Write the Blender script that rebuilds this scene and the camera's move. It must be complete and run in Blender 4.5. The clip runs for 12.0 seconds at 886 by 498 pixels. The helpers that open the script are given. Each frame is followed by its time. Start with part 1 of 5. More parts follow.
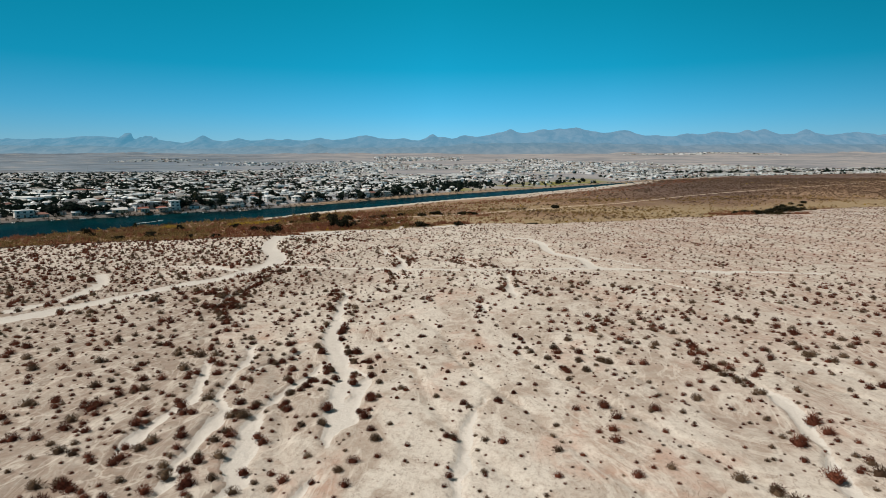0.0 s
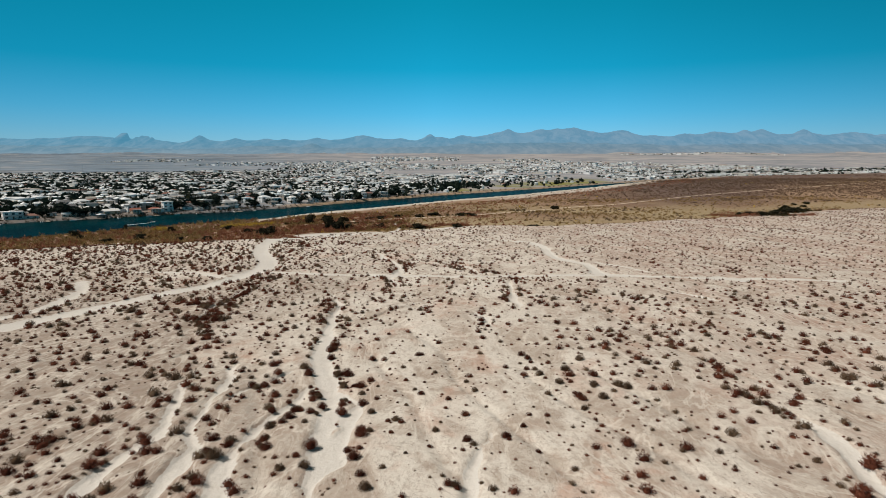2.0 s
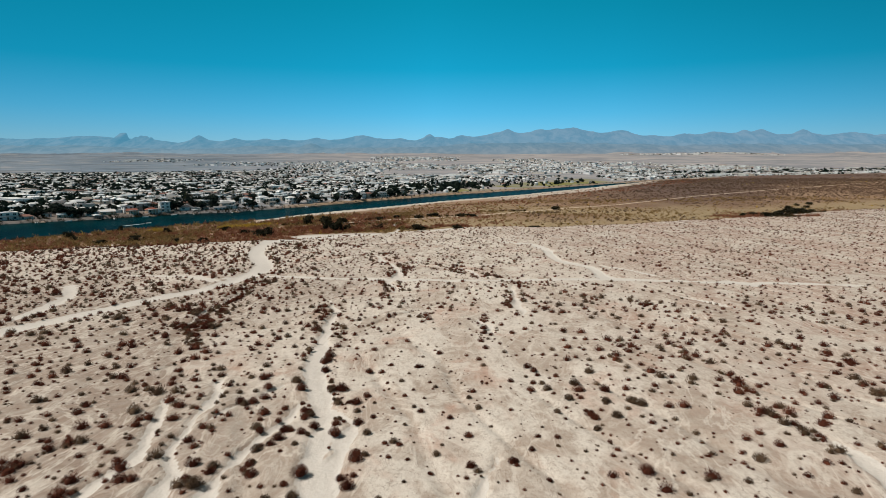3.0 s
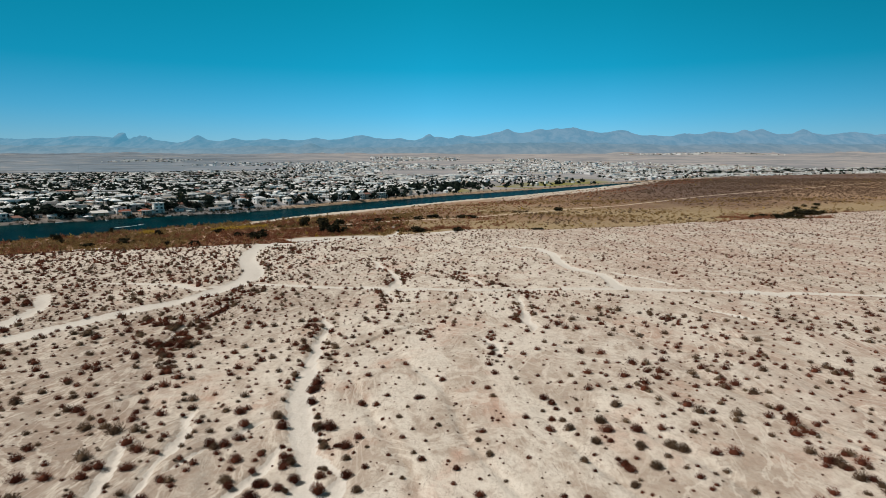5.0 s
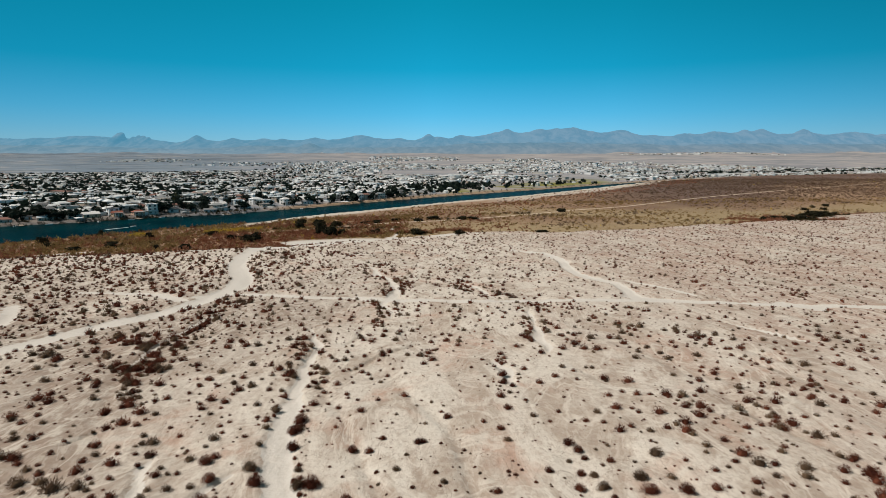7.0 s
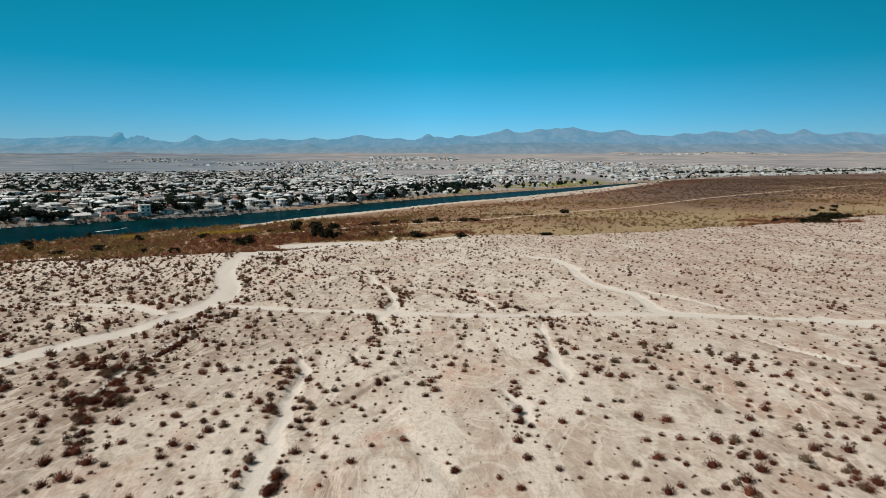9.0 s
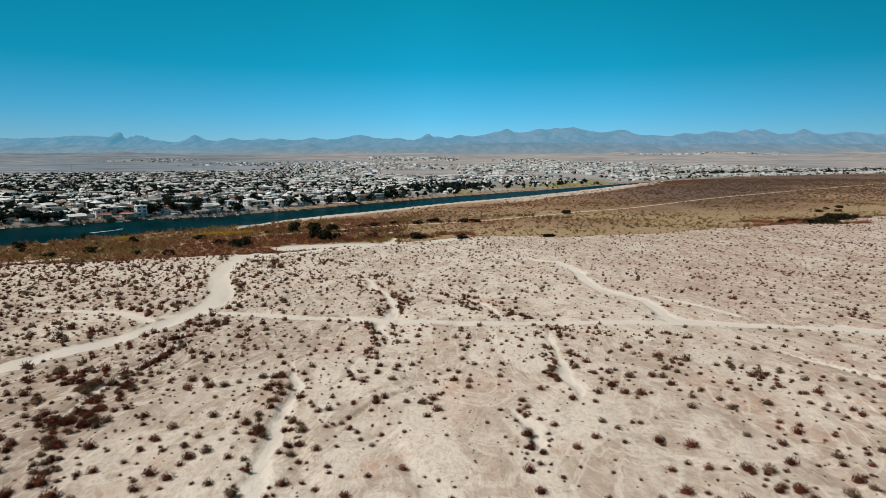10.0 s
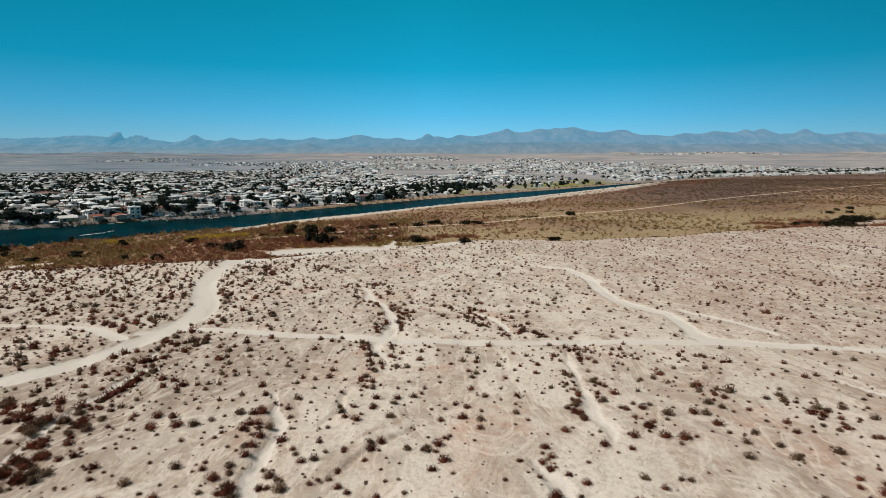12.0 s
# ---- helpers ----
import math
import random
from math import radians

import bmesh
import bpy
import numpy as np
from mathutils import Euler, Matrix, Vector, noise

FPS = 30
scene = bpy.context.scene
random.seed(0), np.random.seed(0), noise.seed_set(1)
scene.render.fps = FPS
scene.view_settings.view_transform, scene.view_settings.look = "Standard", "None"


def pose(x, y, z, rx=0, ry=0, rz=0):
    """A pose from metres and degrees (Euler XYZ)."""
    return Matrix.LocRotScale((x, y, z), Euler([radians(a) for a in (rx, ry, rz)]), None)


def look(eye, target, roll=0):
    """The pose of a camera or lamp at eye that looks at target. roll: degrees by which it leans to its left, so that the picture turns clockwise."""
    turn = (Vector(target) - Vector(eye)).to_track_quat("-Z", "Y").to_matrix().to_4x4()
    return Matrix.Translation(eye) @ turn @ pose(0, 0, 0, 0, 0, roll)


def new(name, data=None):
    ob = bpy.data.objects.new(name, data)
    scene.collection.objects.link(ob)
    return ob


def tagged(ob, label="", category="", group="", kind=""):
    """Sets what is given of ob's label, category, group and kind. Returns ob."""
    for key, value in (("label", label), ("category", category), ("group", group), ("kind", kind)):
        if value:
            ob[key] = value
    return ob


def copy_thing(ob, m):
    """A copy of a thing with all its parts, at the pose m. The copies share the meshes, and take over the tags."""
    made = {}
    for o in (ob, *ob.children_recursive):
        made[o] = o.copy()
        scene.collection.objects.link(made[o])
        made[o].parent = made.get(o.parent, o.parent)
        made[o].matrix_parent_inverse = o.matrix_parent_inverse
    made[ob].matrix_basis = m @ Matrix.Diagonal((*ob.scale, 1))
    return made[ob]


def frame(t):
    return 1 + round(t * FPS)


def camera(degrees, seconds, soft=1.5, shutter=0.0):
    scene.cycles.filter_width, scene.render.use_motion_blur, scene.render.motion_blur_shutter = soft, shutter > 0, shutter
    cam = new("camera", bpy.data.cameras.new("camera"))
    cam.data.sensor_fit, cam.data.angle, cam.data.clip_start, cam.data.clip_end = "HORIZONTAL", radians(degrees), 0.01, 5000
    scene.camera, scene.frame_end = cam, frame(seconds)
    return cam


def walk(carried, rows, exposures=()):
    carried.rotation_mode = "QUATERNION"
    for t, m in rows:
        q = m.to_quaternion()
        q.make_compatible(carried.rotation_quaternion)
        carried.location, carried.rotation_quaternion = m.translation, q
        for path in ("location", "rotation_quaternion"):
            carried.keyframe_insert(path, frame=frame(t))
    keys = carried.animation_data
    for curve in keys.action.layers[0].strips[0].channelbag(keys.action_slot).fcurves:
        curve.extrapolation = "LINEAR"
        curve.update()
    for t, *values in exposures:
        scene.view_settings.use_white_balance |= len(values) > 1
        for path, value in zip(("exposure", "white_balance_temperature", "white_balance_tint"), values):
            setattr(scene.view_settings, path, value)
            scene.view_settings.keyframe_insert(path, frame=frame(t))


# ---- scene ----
cam = camera(73.9, 12.0, 0.75, 0.8)
PATH = [
    (0, pose(0.958, -2.400, 28.388, 81.719, 0, -0.709)),
    (0.5, pose(0.930, -0.648, 28.456, 81.719, 0, -0.790)),
    (1, pose(0.894, 1.345, 28.517, 81.718, 0, -0.854)),
    (1.5, pose(0.852, 3.516, 28.570, 81.718, 0, -0.904)),
    (2, pose(0.802, 5.818, 28.616, 81.717, 0, -0.943)),
    (2.5, pose(0.745, 8.217, 28.656, 81.717, 0, -0.973)),
    (3, pose(0.682, 10.691, 28.690, 81.716, 0, -0.995)),
    (4, pose(0.537, 15.810, 28.744, 81.714, 0, -1.025)),
    (5, pose(0.370, 21.112, 28.783, 81.713, 0, -1.046)),
    (6, pose(0.184, 26.574, 28.811, 81.711, 0, -1.066)),
    (7, pose(-0.020, 32.168, 28.834, 81.709, 0, -1.088)),
    (8, pose(-0.239, 37.848, 28.857, 81.707, 0, -1.116)),
    (9, pose(-0.471, 43.553, 28.884, 81.705, 0, -1.145)),
    (10, pose(-0.713, 49.228, 28.920, 81.702, 0, -1.171)),
    (11, pose(-0.963, 54.869, 28.971, 81.700, 0, -1.183)),
    (11.5, pose(-1.090, 57.705, 29.003, 81.698, 0, -1.180)),
    (12, pose(-1.217, 60.587, 29.040, 81.697, 0, -1.168)),
]
walk(cam, PATH)

# ---- light ----
SUN_AZIMUTH, SUN_HEIGHT = -93.0, 51.0  # degrees: clockwise from +y, and up
world = bpy.data.worlds.new("desert_sky")
scene.world = world
world.use_nodes = True
wn, wl = world.node_tree.nodes, world.node_tree.links
sky = wn.new("ShaderNodeTexSky")
sky.sky_type, sky.sun_disc = "NISHITA", False
sky.sun_elevation, sky.sun_rotation = radians(SUN_HEIGHT), radians(SUN_AZIMUTH)
sky.altitude, sky.air_density, sky.dust_density, sky.ozone_density = 200, 1.0, 0.05, 2.0
# clear, dry desert air within view: the blue deepens quickly with height
high = wn.new("ShaderNodeSeparateXYZ")
wl.new(wn.new("ShaderNodeTexCoord").outputs["Generated"], high.inputs[0])
tone = wn.new("ShaderNodeValToRGB")
# the last two stops dim the unseen upper sky for darker, less blue shadows
stops = [(0.0, (0.56, 0.88, 1.48)), (0.08, (0.22, 0.88, 1.30)), (0.15, (0.03, 0.85, 1.04)), (0.28, (0.01, 0.93, 0.86)), (0.5, (0.22, 0.19, 0.10)), (0.8, (0.30, 0.18, 0.08))]
while len(tone.color_ramp.elements) < len(stops):
    tone.color_ramp.elements.new(0.5)
for element, (at, c) in zip(tone.color_ramp.elements, stops):
    element.position, element.color = at, (*c, 1)
wl.new(high.outputs[2], tone.inputs[0])
deepen = wn.new("ShaderNodeMixRGB")
deepen.blend_type, deepen.inputs[0].default_value = "MULTIPLY", 1.0
wl.new(sky.outputs[0], deepen.inputs[1])
wl.new(tone.outputs[0], deepen.inputs[2])
# lens vignetting put into the sky colour: darkest away from the view's middle
flank = wn.new("ShaderNodeValToRGB")
sides = [(0.12, 0.74), (0.30, 0.99), (0.50, 1.28), (0.66, 1.18), (0.84, 0.84)]
while len(flank.color_ramp.elements) < len(sides):
    flank.color_ramp.elements.new(0.5)
for element, (at, v) in zip(flank.color_ramp.elements, sides):
    element.position, element.color = at, (v, v, v, 1)
across_sky = wn.new("ShaderNodeMapRange")
across_sky.inputs[1].default_value, across_sky.inputs[2].default_value = -0.9, 0.9
wl.new(high.outputs[0], across_sky.inputs[0])
wl.new(across_sky.outputs[0], flank.inputs[0])
vignetted = wn.new("ShaderNodeMixRGB")
vignetted.blend_type, vignetted.inputs[0].default_value = "MULTIPLY", 1.0
wl.new(deepen.outputs[0], vignetted.inputs[1])
wl.new(flank.outputs[0], vignetted.inputs[2])
wl.new(vignetted.outputs[0], wn["Background"].inputs[0])
wn["Background"].inputs[1].default_value = 0.08
sun = new("sun", bpy.data.lights.new("sun", "SUN"))
sun.data.energy, sun.data.angle, sun.data.color = 4.4, radians(0.5), (1.0, 0.90, 0.795)
az, el = radians(SUN_AZIMUTH), radians(SUN_HEIGHT)
sun.matrix_world = look((math.sin(az) * math.cos(el) * 100, math.cos(az) * math.cos(el) * 100, math.sin(el) * 100), (0, 0, 0))
scene.view_settings.exposure = -0.05

# ---- materials ----
class Nodes:
    """A short way to write a node material."""

    def __init__(self, name, roughness=0.9):
        self.material = bpy.data.materials.new(name)
        self.material.use_nodes = True
        self.tree = self.material.node_tree
        self.bsdf = self.tree.nodes["Principled BSDF"]
        self.bsdf.inputs["Roughness"].default_value = roughness
        self.bsdf.inputs["Specular IOR Level"].default_value = 0.15

    def add(self, kind, **values):
        node = self.tree.nodes.new("ShaderNode" + kind)
        for key, value in values.items():
            if key in node.inputs:
                node.inputs[key].default_value = value
            else:
                setattr(node, key, value)
        return node

    def link(self, a, b):
        self.tree.links.new(a, b)

    def place(self, sx=1.0, sy=1.0, sz=1.0):
        m = self.add("Mapping")
        m.inputs["Scale"].default_value = (sx, sy, sz)
        self.link(self.add("NewGeometry").outputs["Position"], m.inputs[0])
        return m.outputs[0]

    def noise(self, scale, where=None, detail=4.0, rough=0.6, distort=0.0):
        n = self.add("TexNoise", Scale=scale, Detail=detail, Roughness=rough, Distortion=distort)
        self.link(where if where is not None else self.place(), n.inputs["Vector"])
        return n.outputs["Fac"]

    def ramp(self, fac, a, b, low=0.0, high=1.0):
        r = self.add("MapRange")
        for n, v in ((1, a), (2, b), (3, low), (4, high)):
            r.inputs[n].default_value = v
        r.interpolation_type = "SMOOTHSTEP"
        self.link(fac, r.inputs[0])
        return r.outputs[0]

    def maths(self, kind, a, b):
        m = self.add("Math", operation=kind)
        for n, v in ((0, a), (1, b)):
            if isinstance(v, (int, float)):
                m.inputs[n].default_value = v
            else:
                self.link(v, m.inputs[n])
        return m.outputs[0]

    def mix(self, fac, a, b, kind="MIX"):
        m = self.add("MixRGB", blend_type=kind)
        for n, v in ((0, fac), (1, a), (2, b)):
            if isinstance(v, (int, float)):
                m.inputs[n].default_value = v
            elif isinstance(v, tuple):
                m.inputs[n].default_value = (*v, 1)
            else:
                self.link(v, m.inputs[n])
        return m.outputs[0]

    def attribute(self, name):
        return self.add("Attribute", attribute_name=name).outputs["Fac"]

    def bump(self, height, distance, strength=1.0):
        b = self.add("Bump", Strength=strength, Distance=distance)
        self.link(height, b.inputs["Height"])
        self.link(b.outputs[0], self.bsdf.inputs["Normal"])

    def colour(self, c):
        if isinstance(c, tuple):
            self.bsdf.inputs["Base Color"].default_value = (*c, 1)
        else:
            self.link(c, self.bsdf.inputs["Base Color"])
        return self.material


def ground_material():
    m = Nodes("desert_ground", 0.95)
    big = m.noise(0.035, m.place(1.0, 0.55), 5, 0.6, 0.6)
    patch = m.noise(0.11, m.place(1.0, 0.5), 5, 0.65, 1.2)
    mid = m.noise(0.55, None, 5, 0.65)
    fine = m.noise(3.5, None, 4, 0.7)
    soil = m.mix(m.ramp(patch, 0.44, 0.57), (0.64, 0.60, 0.54), (0.40, 0.335, 0.28))
    blush = m.noise(0.085, m.place(1.0, 0.8), 4, 0.6, 0.8)
    soil = m.mix(m.ramp(blush, 0.52, 0.68, 0, 0.75), soil, (0.47, 0.30, 0.23))
    soil = m.mix(m.maths("MULTIPLY", m.attribute("rosy"), m.ramp(m.noise(0.06, m.place(1.0, 0.45), 5, 0.65, 1.0), 0.40, 0.56, 0.05, 0.95)), soil, (0.385, 0.262, 0.21))
    # grey-brown stony pavement at the sides, with lens vignetting painted into its darkness
    pavement = m.mix(m.ramp(mid, 0.3, 0.7), (0.30, 0.235, 0.19), (0.21, 0.16, 0.13))
    soil = m.mix(m.maths("MULTIPLY", m.attribute("stony_vignette"), m.ramp(patch, 0.28, 0.47, 0.25, 1.0)), soil, pavement)
    soil = m.mix(m.ramp(mid, 0.35, 0.7, 0, 0.45), soil, (0.62, 0.585, 0.52))
    mottle = m.noise(1.9, m.place(1.0, 0.7), 8, 0.78, 0.4)
    soil = m.mix(m.ramp(mottle, 0.47, 0.62, 0.0, 0.55), soil, (0.36, 0.29, 0.24))
    speck = m.noise(5.0, None, 3, 0.6)
    soil = m.mix(m.ramp(speck, 0.62, 0.72, 0.0, 0.6), soil, (0.20, 0.15, 0.12))
    # thin rills and old wheel lines
    thread = m.noise(0.24, m.place(1.0, 0.36), 5, 0.6, 1.8)
    line = m.ramp(m.maths("ABSOLUTE", m.maths("SUBTRACT", thread, 0.5), 0.0), 0.0, 0.045, 1.0, 0.0)
    soil = m.mix(m.maths("MULTIPLY", line, 0.32), soil, (0.68, 0.635, 0.57))
    braid = m.noise(0.075, m.place(1.0, 0.45), 5, 0.6, 2.2)
    vein = m.ramp(m.maths("ABSOLUTE", m.maths("SUBTRACT", braid, 0.52), 0.0), 0.0, 0.03, 0.6, 0.0)
    soil = m.mix(vein, soil, (0.67, 0.63, 0.565))
    crack = m.noise(0.3, m.place(1.0, 0.6), 4, 0.6, 2.0)
    dark = m.ramp(m.maths("ABSOLUTE", m.maths("SUBTRACT", crack, 0.47), 0.0), 0.0, 0.012, 0.55, 0.0)
    soil = m.mix(dark, soil, (0.24, 0.185, 0.15))
    # pale sand of tracks and washes, with frayed edges
    sand = m.mix(m.ramp(fine, 0.3, 0.7), (0.64, 0.62, 0.585), (0.57, 0.55, 0.51))
    sand = m.mix(m.ramp(mottle, 0.5, 0.7, 0.0, 0.5), sand, (0.46, 0.42, 0.375))
    edge = m.maths("ADD", m.attribute("sand"), m.maths("ADD", m.maths("MULTIPLY", m.maths("SUBTRACT", mid, 0.5), 1.1), m.maths("MULTIPLY", m.maths("SUBTRACT", mottle, 0.5), 1.0)))
    soil = m.mix(m.ramp(edge, 0.42, 0.58), soil, sand)
    # flood plain: dry grass over brown silt
    tuft = m.noise(0.5, m.place(0.7, 1.0), 8, 0.8)
    plain = m.mix(m.ramp(tuft, 0.38, 0.62), (0.31, 0.20, 0.128), (0.155, 0.096, 0.060))
    zone = m.noise(0.012, m.place(0.6, 1.0), 4, 0.6, 0.8)
    plain = m.mix(m.ramp(zone, 0.45, 0.62, 0, 0.8), plain, (0.33, 0.225, 0.145))
    plain = m.mix(m.maths("MULTIPLY", m.attribute("dusky"), m.ramp(tuft, 0.3, 0.6, 0.6, 1.0)), plain, (0.125, 0.083, 0.070))
    olive = m.mix(m.ramp(tuft, 0.35, 0.65), (0.40, 0.325, 0.195), (0.26, 0.20, 0.11))
    plain = m.mix(m.attribute("grass"), plain, olive)
    soil = m.mix(m.attribute("plain"), soil, plain)
    soil = m.mix(m.attribute("pale"), soil, m.mix(m.ramp(mid, 0.3, 0.7), (0.62, 0.57, 0.50), (0.46, 0.40, 0.34)))
    # town earth, and the wide slope behind it, its blue a painted haze
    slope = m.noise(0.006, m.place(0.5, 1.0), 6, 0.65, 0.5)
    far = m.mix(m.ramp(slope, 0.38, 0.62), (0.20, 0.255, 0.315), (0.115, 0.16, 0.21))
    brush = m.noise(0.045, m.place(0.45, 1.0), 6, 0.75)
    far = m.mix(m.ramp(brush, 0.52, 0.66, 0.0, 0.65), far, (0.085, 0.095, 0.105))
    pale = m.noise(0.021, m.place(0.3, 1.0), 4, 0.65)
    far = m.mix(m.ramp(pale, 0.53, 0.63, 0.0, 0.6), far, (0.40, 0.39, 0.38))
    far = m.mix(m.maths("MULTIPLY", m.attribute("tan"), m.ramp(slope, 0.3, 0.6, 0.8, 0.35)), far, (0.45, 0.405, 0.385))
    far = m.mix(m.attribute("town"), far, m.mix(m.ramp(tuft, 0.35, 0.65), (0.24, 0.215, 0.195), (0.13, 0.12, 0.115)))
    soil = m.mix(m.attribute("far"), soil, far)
    soil = m.mix(m.attribute("beach"), soil, m.mix(m.ramp(mid, 0.3, 0.7), (0.37, 0.28, 0.195), (0.26, 0.185, 0.125)))
    lawn = m.mix(m.ramp(tuft, 0.35, 0.65), (0.27, 0.25, 0.075), (0.16, 0.17, 0.05))
    soil = m.mix(m.attribute("lawn"), soil, lawn)
    soil = m.mix(m.ramp(fine, 0.25, 0.5, 0.22, 0.0), soil, (0.22, 0.175, 0.145))
    relief = m.maths("ADD", m.maths("MULTIPLY", mid, 0.9), m.maths("MULTIPLY", fine, 0.1))
    m.bump(relief, 0.28)
    return m.colour(soil)


def plant_material(name, dark, light, rough=0.9):
    m = Nodes(name, rough)
    clump = m.noise(0.45, None, 2, 0.5)
    rand = m.add("NewGeometry").outputs["Random Per Island"]
    c = m.mix(m.ramp(clump, 0.35, 0.65), dark, light)
    c = m.mix(m.maths("MULTIPLY", rand, 0.5), c, tuple(v * 0.6 for v in dark))
    # thin twigs and leaves let some light through
    glow = m.add("BsdfTranslucent")
    m.link(c, glow.inputs[0])
    both = m.add("MixShader")
    both.inputs[0].default_value = 0.3
    m.link(m.bsdf.outputs[0], both.inputs[1])
    m.link(glow.outputs[0], both.inputs[2])
    m.link(both.outputs[0], m.tree.nodes["Material Output"].inputs[0])
    return m.colour(c)


def plain_material(name, a, b, rough=0.85, scale=1.5, metal=0.0):
    m = Nodes(name, rough)
    m.bsdf.inputs["Metallic"].default_value = metal
    return m.colour(m.mix(m.ramp(m.noise(scale, None, 5, 0.65), 0.3, 0.7), a, b))


def choice_material(name, colours, islands, rough=0.85):
    """One of several paints, picked for each object or each loose piece."""
    m = Nodes(name, rough)
    pick = m.add("NewGeometry").outputs["Random Per Island"] if islands else m.add("ObjectInfo").outputs["Random"]
    ramp = m.add("ValToRGB")
    ramp.color_ramp.interpolation = "CONSTANT"
    while len(ramp.color_ramp.elements) < len(colours):
        ramp.color_ramp.elements.new(0.5)
    for n, c in enumerate(colours):
        ramp.color_ramp.elements[n].position = n / len(colours)
        ramp.color_ramp.elements[n].color = (*c, 1)
    m.link(pick, ramp.inputs[0])
    dirt = m.ramp(m.noise(0.7, None, 5, 0.7), 0.35, 0.75, 0.0, 0.3)
    return m.colour(m.mix(dirt, ramp.outputs[0], (0.25, 0.21, 0.18)))


def water_material():
    m = Nodes("river_water", 0.25)
    m.bsdf.inputs["Specular IOR Level"].default_value = 0.2
    m.bsdf.inputs["IOR"].default_value = 1.035
    deep = m.mix(m.ramp(m.noise(0.03, m.place(1.0, 0.5), 4), 0.35, 0.65), (0.0008, 0.013, 0.018), (0.0008, 0.026, 0.033))
    ripple = m.maths("ADD", m.noise(0.35, m.place(1.0, 1.4), 4, 0.6), m.maths("MULTIPLY", m.noise(0.06, None, 3), 1.5))
    m.bump(ripple, 0.9)
    return m.colour(deep)


def mountain_material(name, rock, crest, haze_glow, glow, low, high):
    """Far-off rock, with the haze of miles of air painted in as emission."""
    m = Nodes(name, 1.0)
    folds = m.noise(0.011, m.place(1.0, 0.4, 1.6), 9, 0.72, 0.6)
    c = m.mix(m.ramp(folds, 0.38, 0.64), rock, crest)
    bands = m.noise(0.0018, m.place(1.0, 1.0, 3.0), 5, 0.6, 0.7)
    c = m.mix(m.ramp(bands, 0.5, 0.75, 0.0, 0.6), c, crest)
    # the painted haze, all of it emission, thickens towards the foot of the slopes
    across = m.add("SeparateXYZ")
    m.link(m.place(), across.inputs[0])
    upper = m.mix(m.ramp(across.outputs[0], -2600, 2200), tuple(v * k for v, k in zip(haze_glow, (0.47, 0.78, 0.86))), tuple(v * k for v, k in zip(haze_glow, (0.74, 0.82, 0.88))))
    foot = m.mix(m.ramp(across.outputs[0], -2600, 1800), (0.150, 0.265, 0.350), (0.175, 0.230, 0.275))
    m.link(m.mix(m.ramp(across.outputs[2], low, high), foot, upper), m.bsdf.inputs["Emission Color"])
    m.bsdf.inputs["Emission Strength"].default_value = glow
    return m.colour(c)


WHITES = [(0.80, 0.82, 0.82), (0.56, 0.53, 0.48), (0.76, 0.81, 0.83), (0.44, 0.38, 0.32), (0.66, 0.66, 0.64), (0.38, 0.38, 0.38), (0.60, 0.48, 0.38), (0.70, 0.76, 0.78)]
ROOFS = [(0.74, 0.77, 0.78), (0.28, 0.29, 0.30), (0.64, 0.66, 0.66), (0.44, 0.40, 0.36), (0.78, 0.84, 0.86), (0.15, 0.16, 0.17), (0.44, 0.45, 0.45), (0.76, 0.80, 0.82), (0.30, 0.16, 0.13), (0.68, 0.71, 0.73), (0.80, 0.83, 0.84), (0.32, 0.34, 0.35)]
GROUND = ground_material()
WATERY = water_material()
TWIG = plant_material("dry_shrub", (0.092, 0.027, 0.016), (0.22, 0.076, 0.045))
SAGE = plant_material("grey_green_shrub", (0.098, 0.060, 0.038), (0.23, 0.155, 0.098))
STEM = plant_material("shrub_stems", (0.045, 0.028, 0.020), (0.090, 0.062, 0.045))
RUST = plant_material("rusty_tamarisk", (0.25, 0.098, 0.055), (0.43, 0.20, 0.118))
STRAW = plant_material("yellow_arrowweed", (0.55, 0.37, 0.05), (0.68, 0.48, 0.10))
OLIVE = plant_material("olive_scrub", (0.25, 0.160, 0.064), (0.44, 0.295, 0.132))
DUSKY = plant_material("dusky_olive_scrub", (0.030, 0.026, 0.012), (0.085, 0.065, 0.028))
GREYED = plant_material("grey_scrub", (0.155, 0.098, 0.066), (0.27, 0.185, 0.128))
LEAF = plant_material("dark_leaves", (0.007, 0.015, 0.013), (0.025, 0.040, 0.028))
MESQUITE = plant_material("mesquite_leaves", (0.014, 0.014, 0.008), (0.050, 0.045, 0.022))
PALMY = plant_material("palm_fronds", (0.022, 0.032, 0.012), (0.060, 0.070, 0.026))
BARK = plain_material("bark", (0.16, 0.11, 0.075), (0.09, 0.06, 0.042), 0.95, 3.0)
WALLS = choice_material("stucco_walls", WHITES, False)
WALLS_FAR = choice_material("stucco_walls_far", WHITES[:5] + [(0.84, 0.84, 0.84)], True)
ROOFING = choice_material("roofing", ROOFS, False)
ROOFING_FAR = choice_material("roofing_far", ROOFS + [(0.84, 0.87, 0.88), (0.84, 0.88, 0.89), (0.82, 0.85, 0.86), (0.72, 0.77, 0.78), (0.84, 0.86, 0.86), (0.84, 0.87, 0.88), (0.83, 0.86, 0.87)], True)
GLASS = Nodes("window_glass", 0.12).colour((0.02, 0.025, 0.03))
GLASS.node_tree.nodes["Principled BSDF"].inputs["Specular IOR Level"].default_value = 0.5
DOOR = plain_material("painted_door", (0.28, 0.17, 0.11), (0.20, 0.12, 0.08), 0.6)
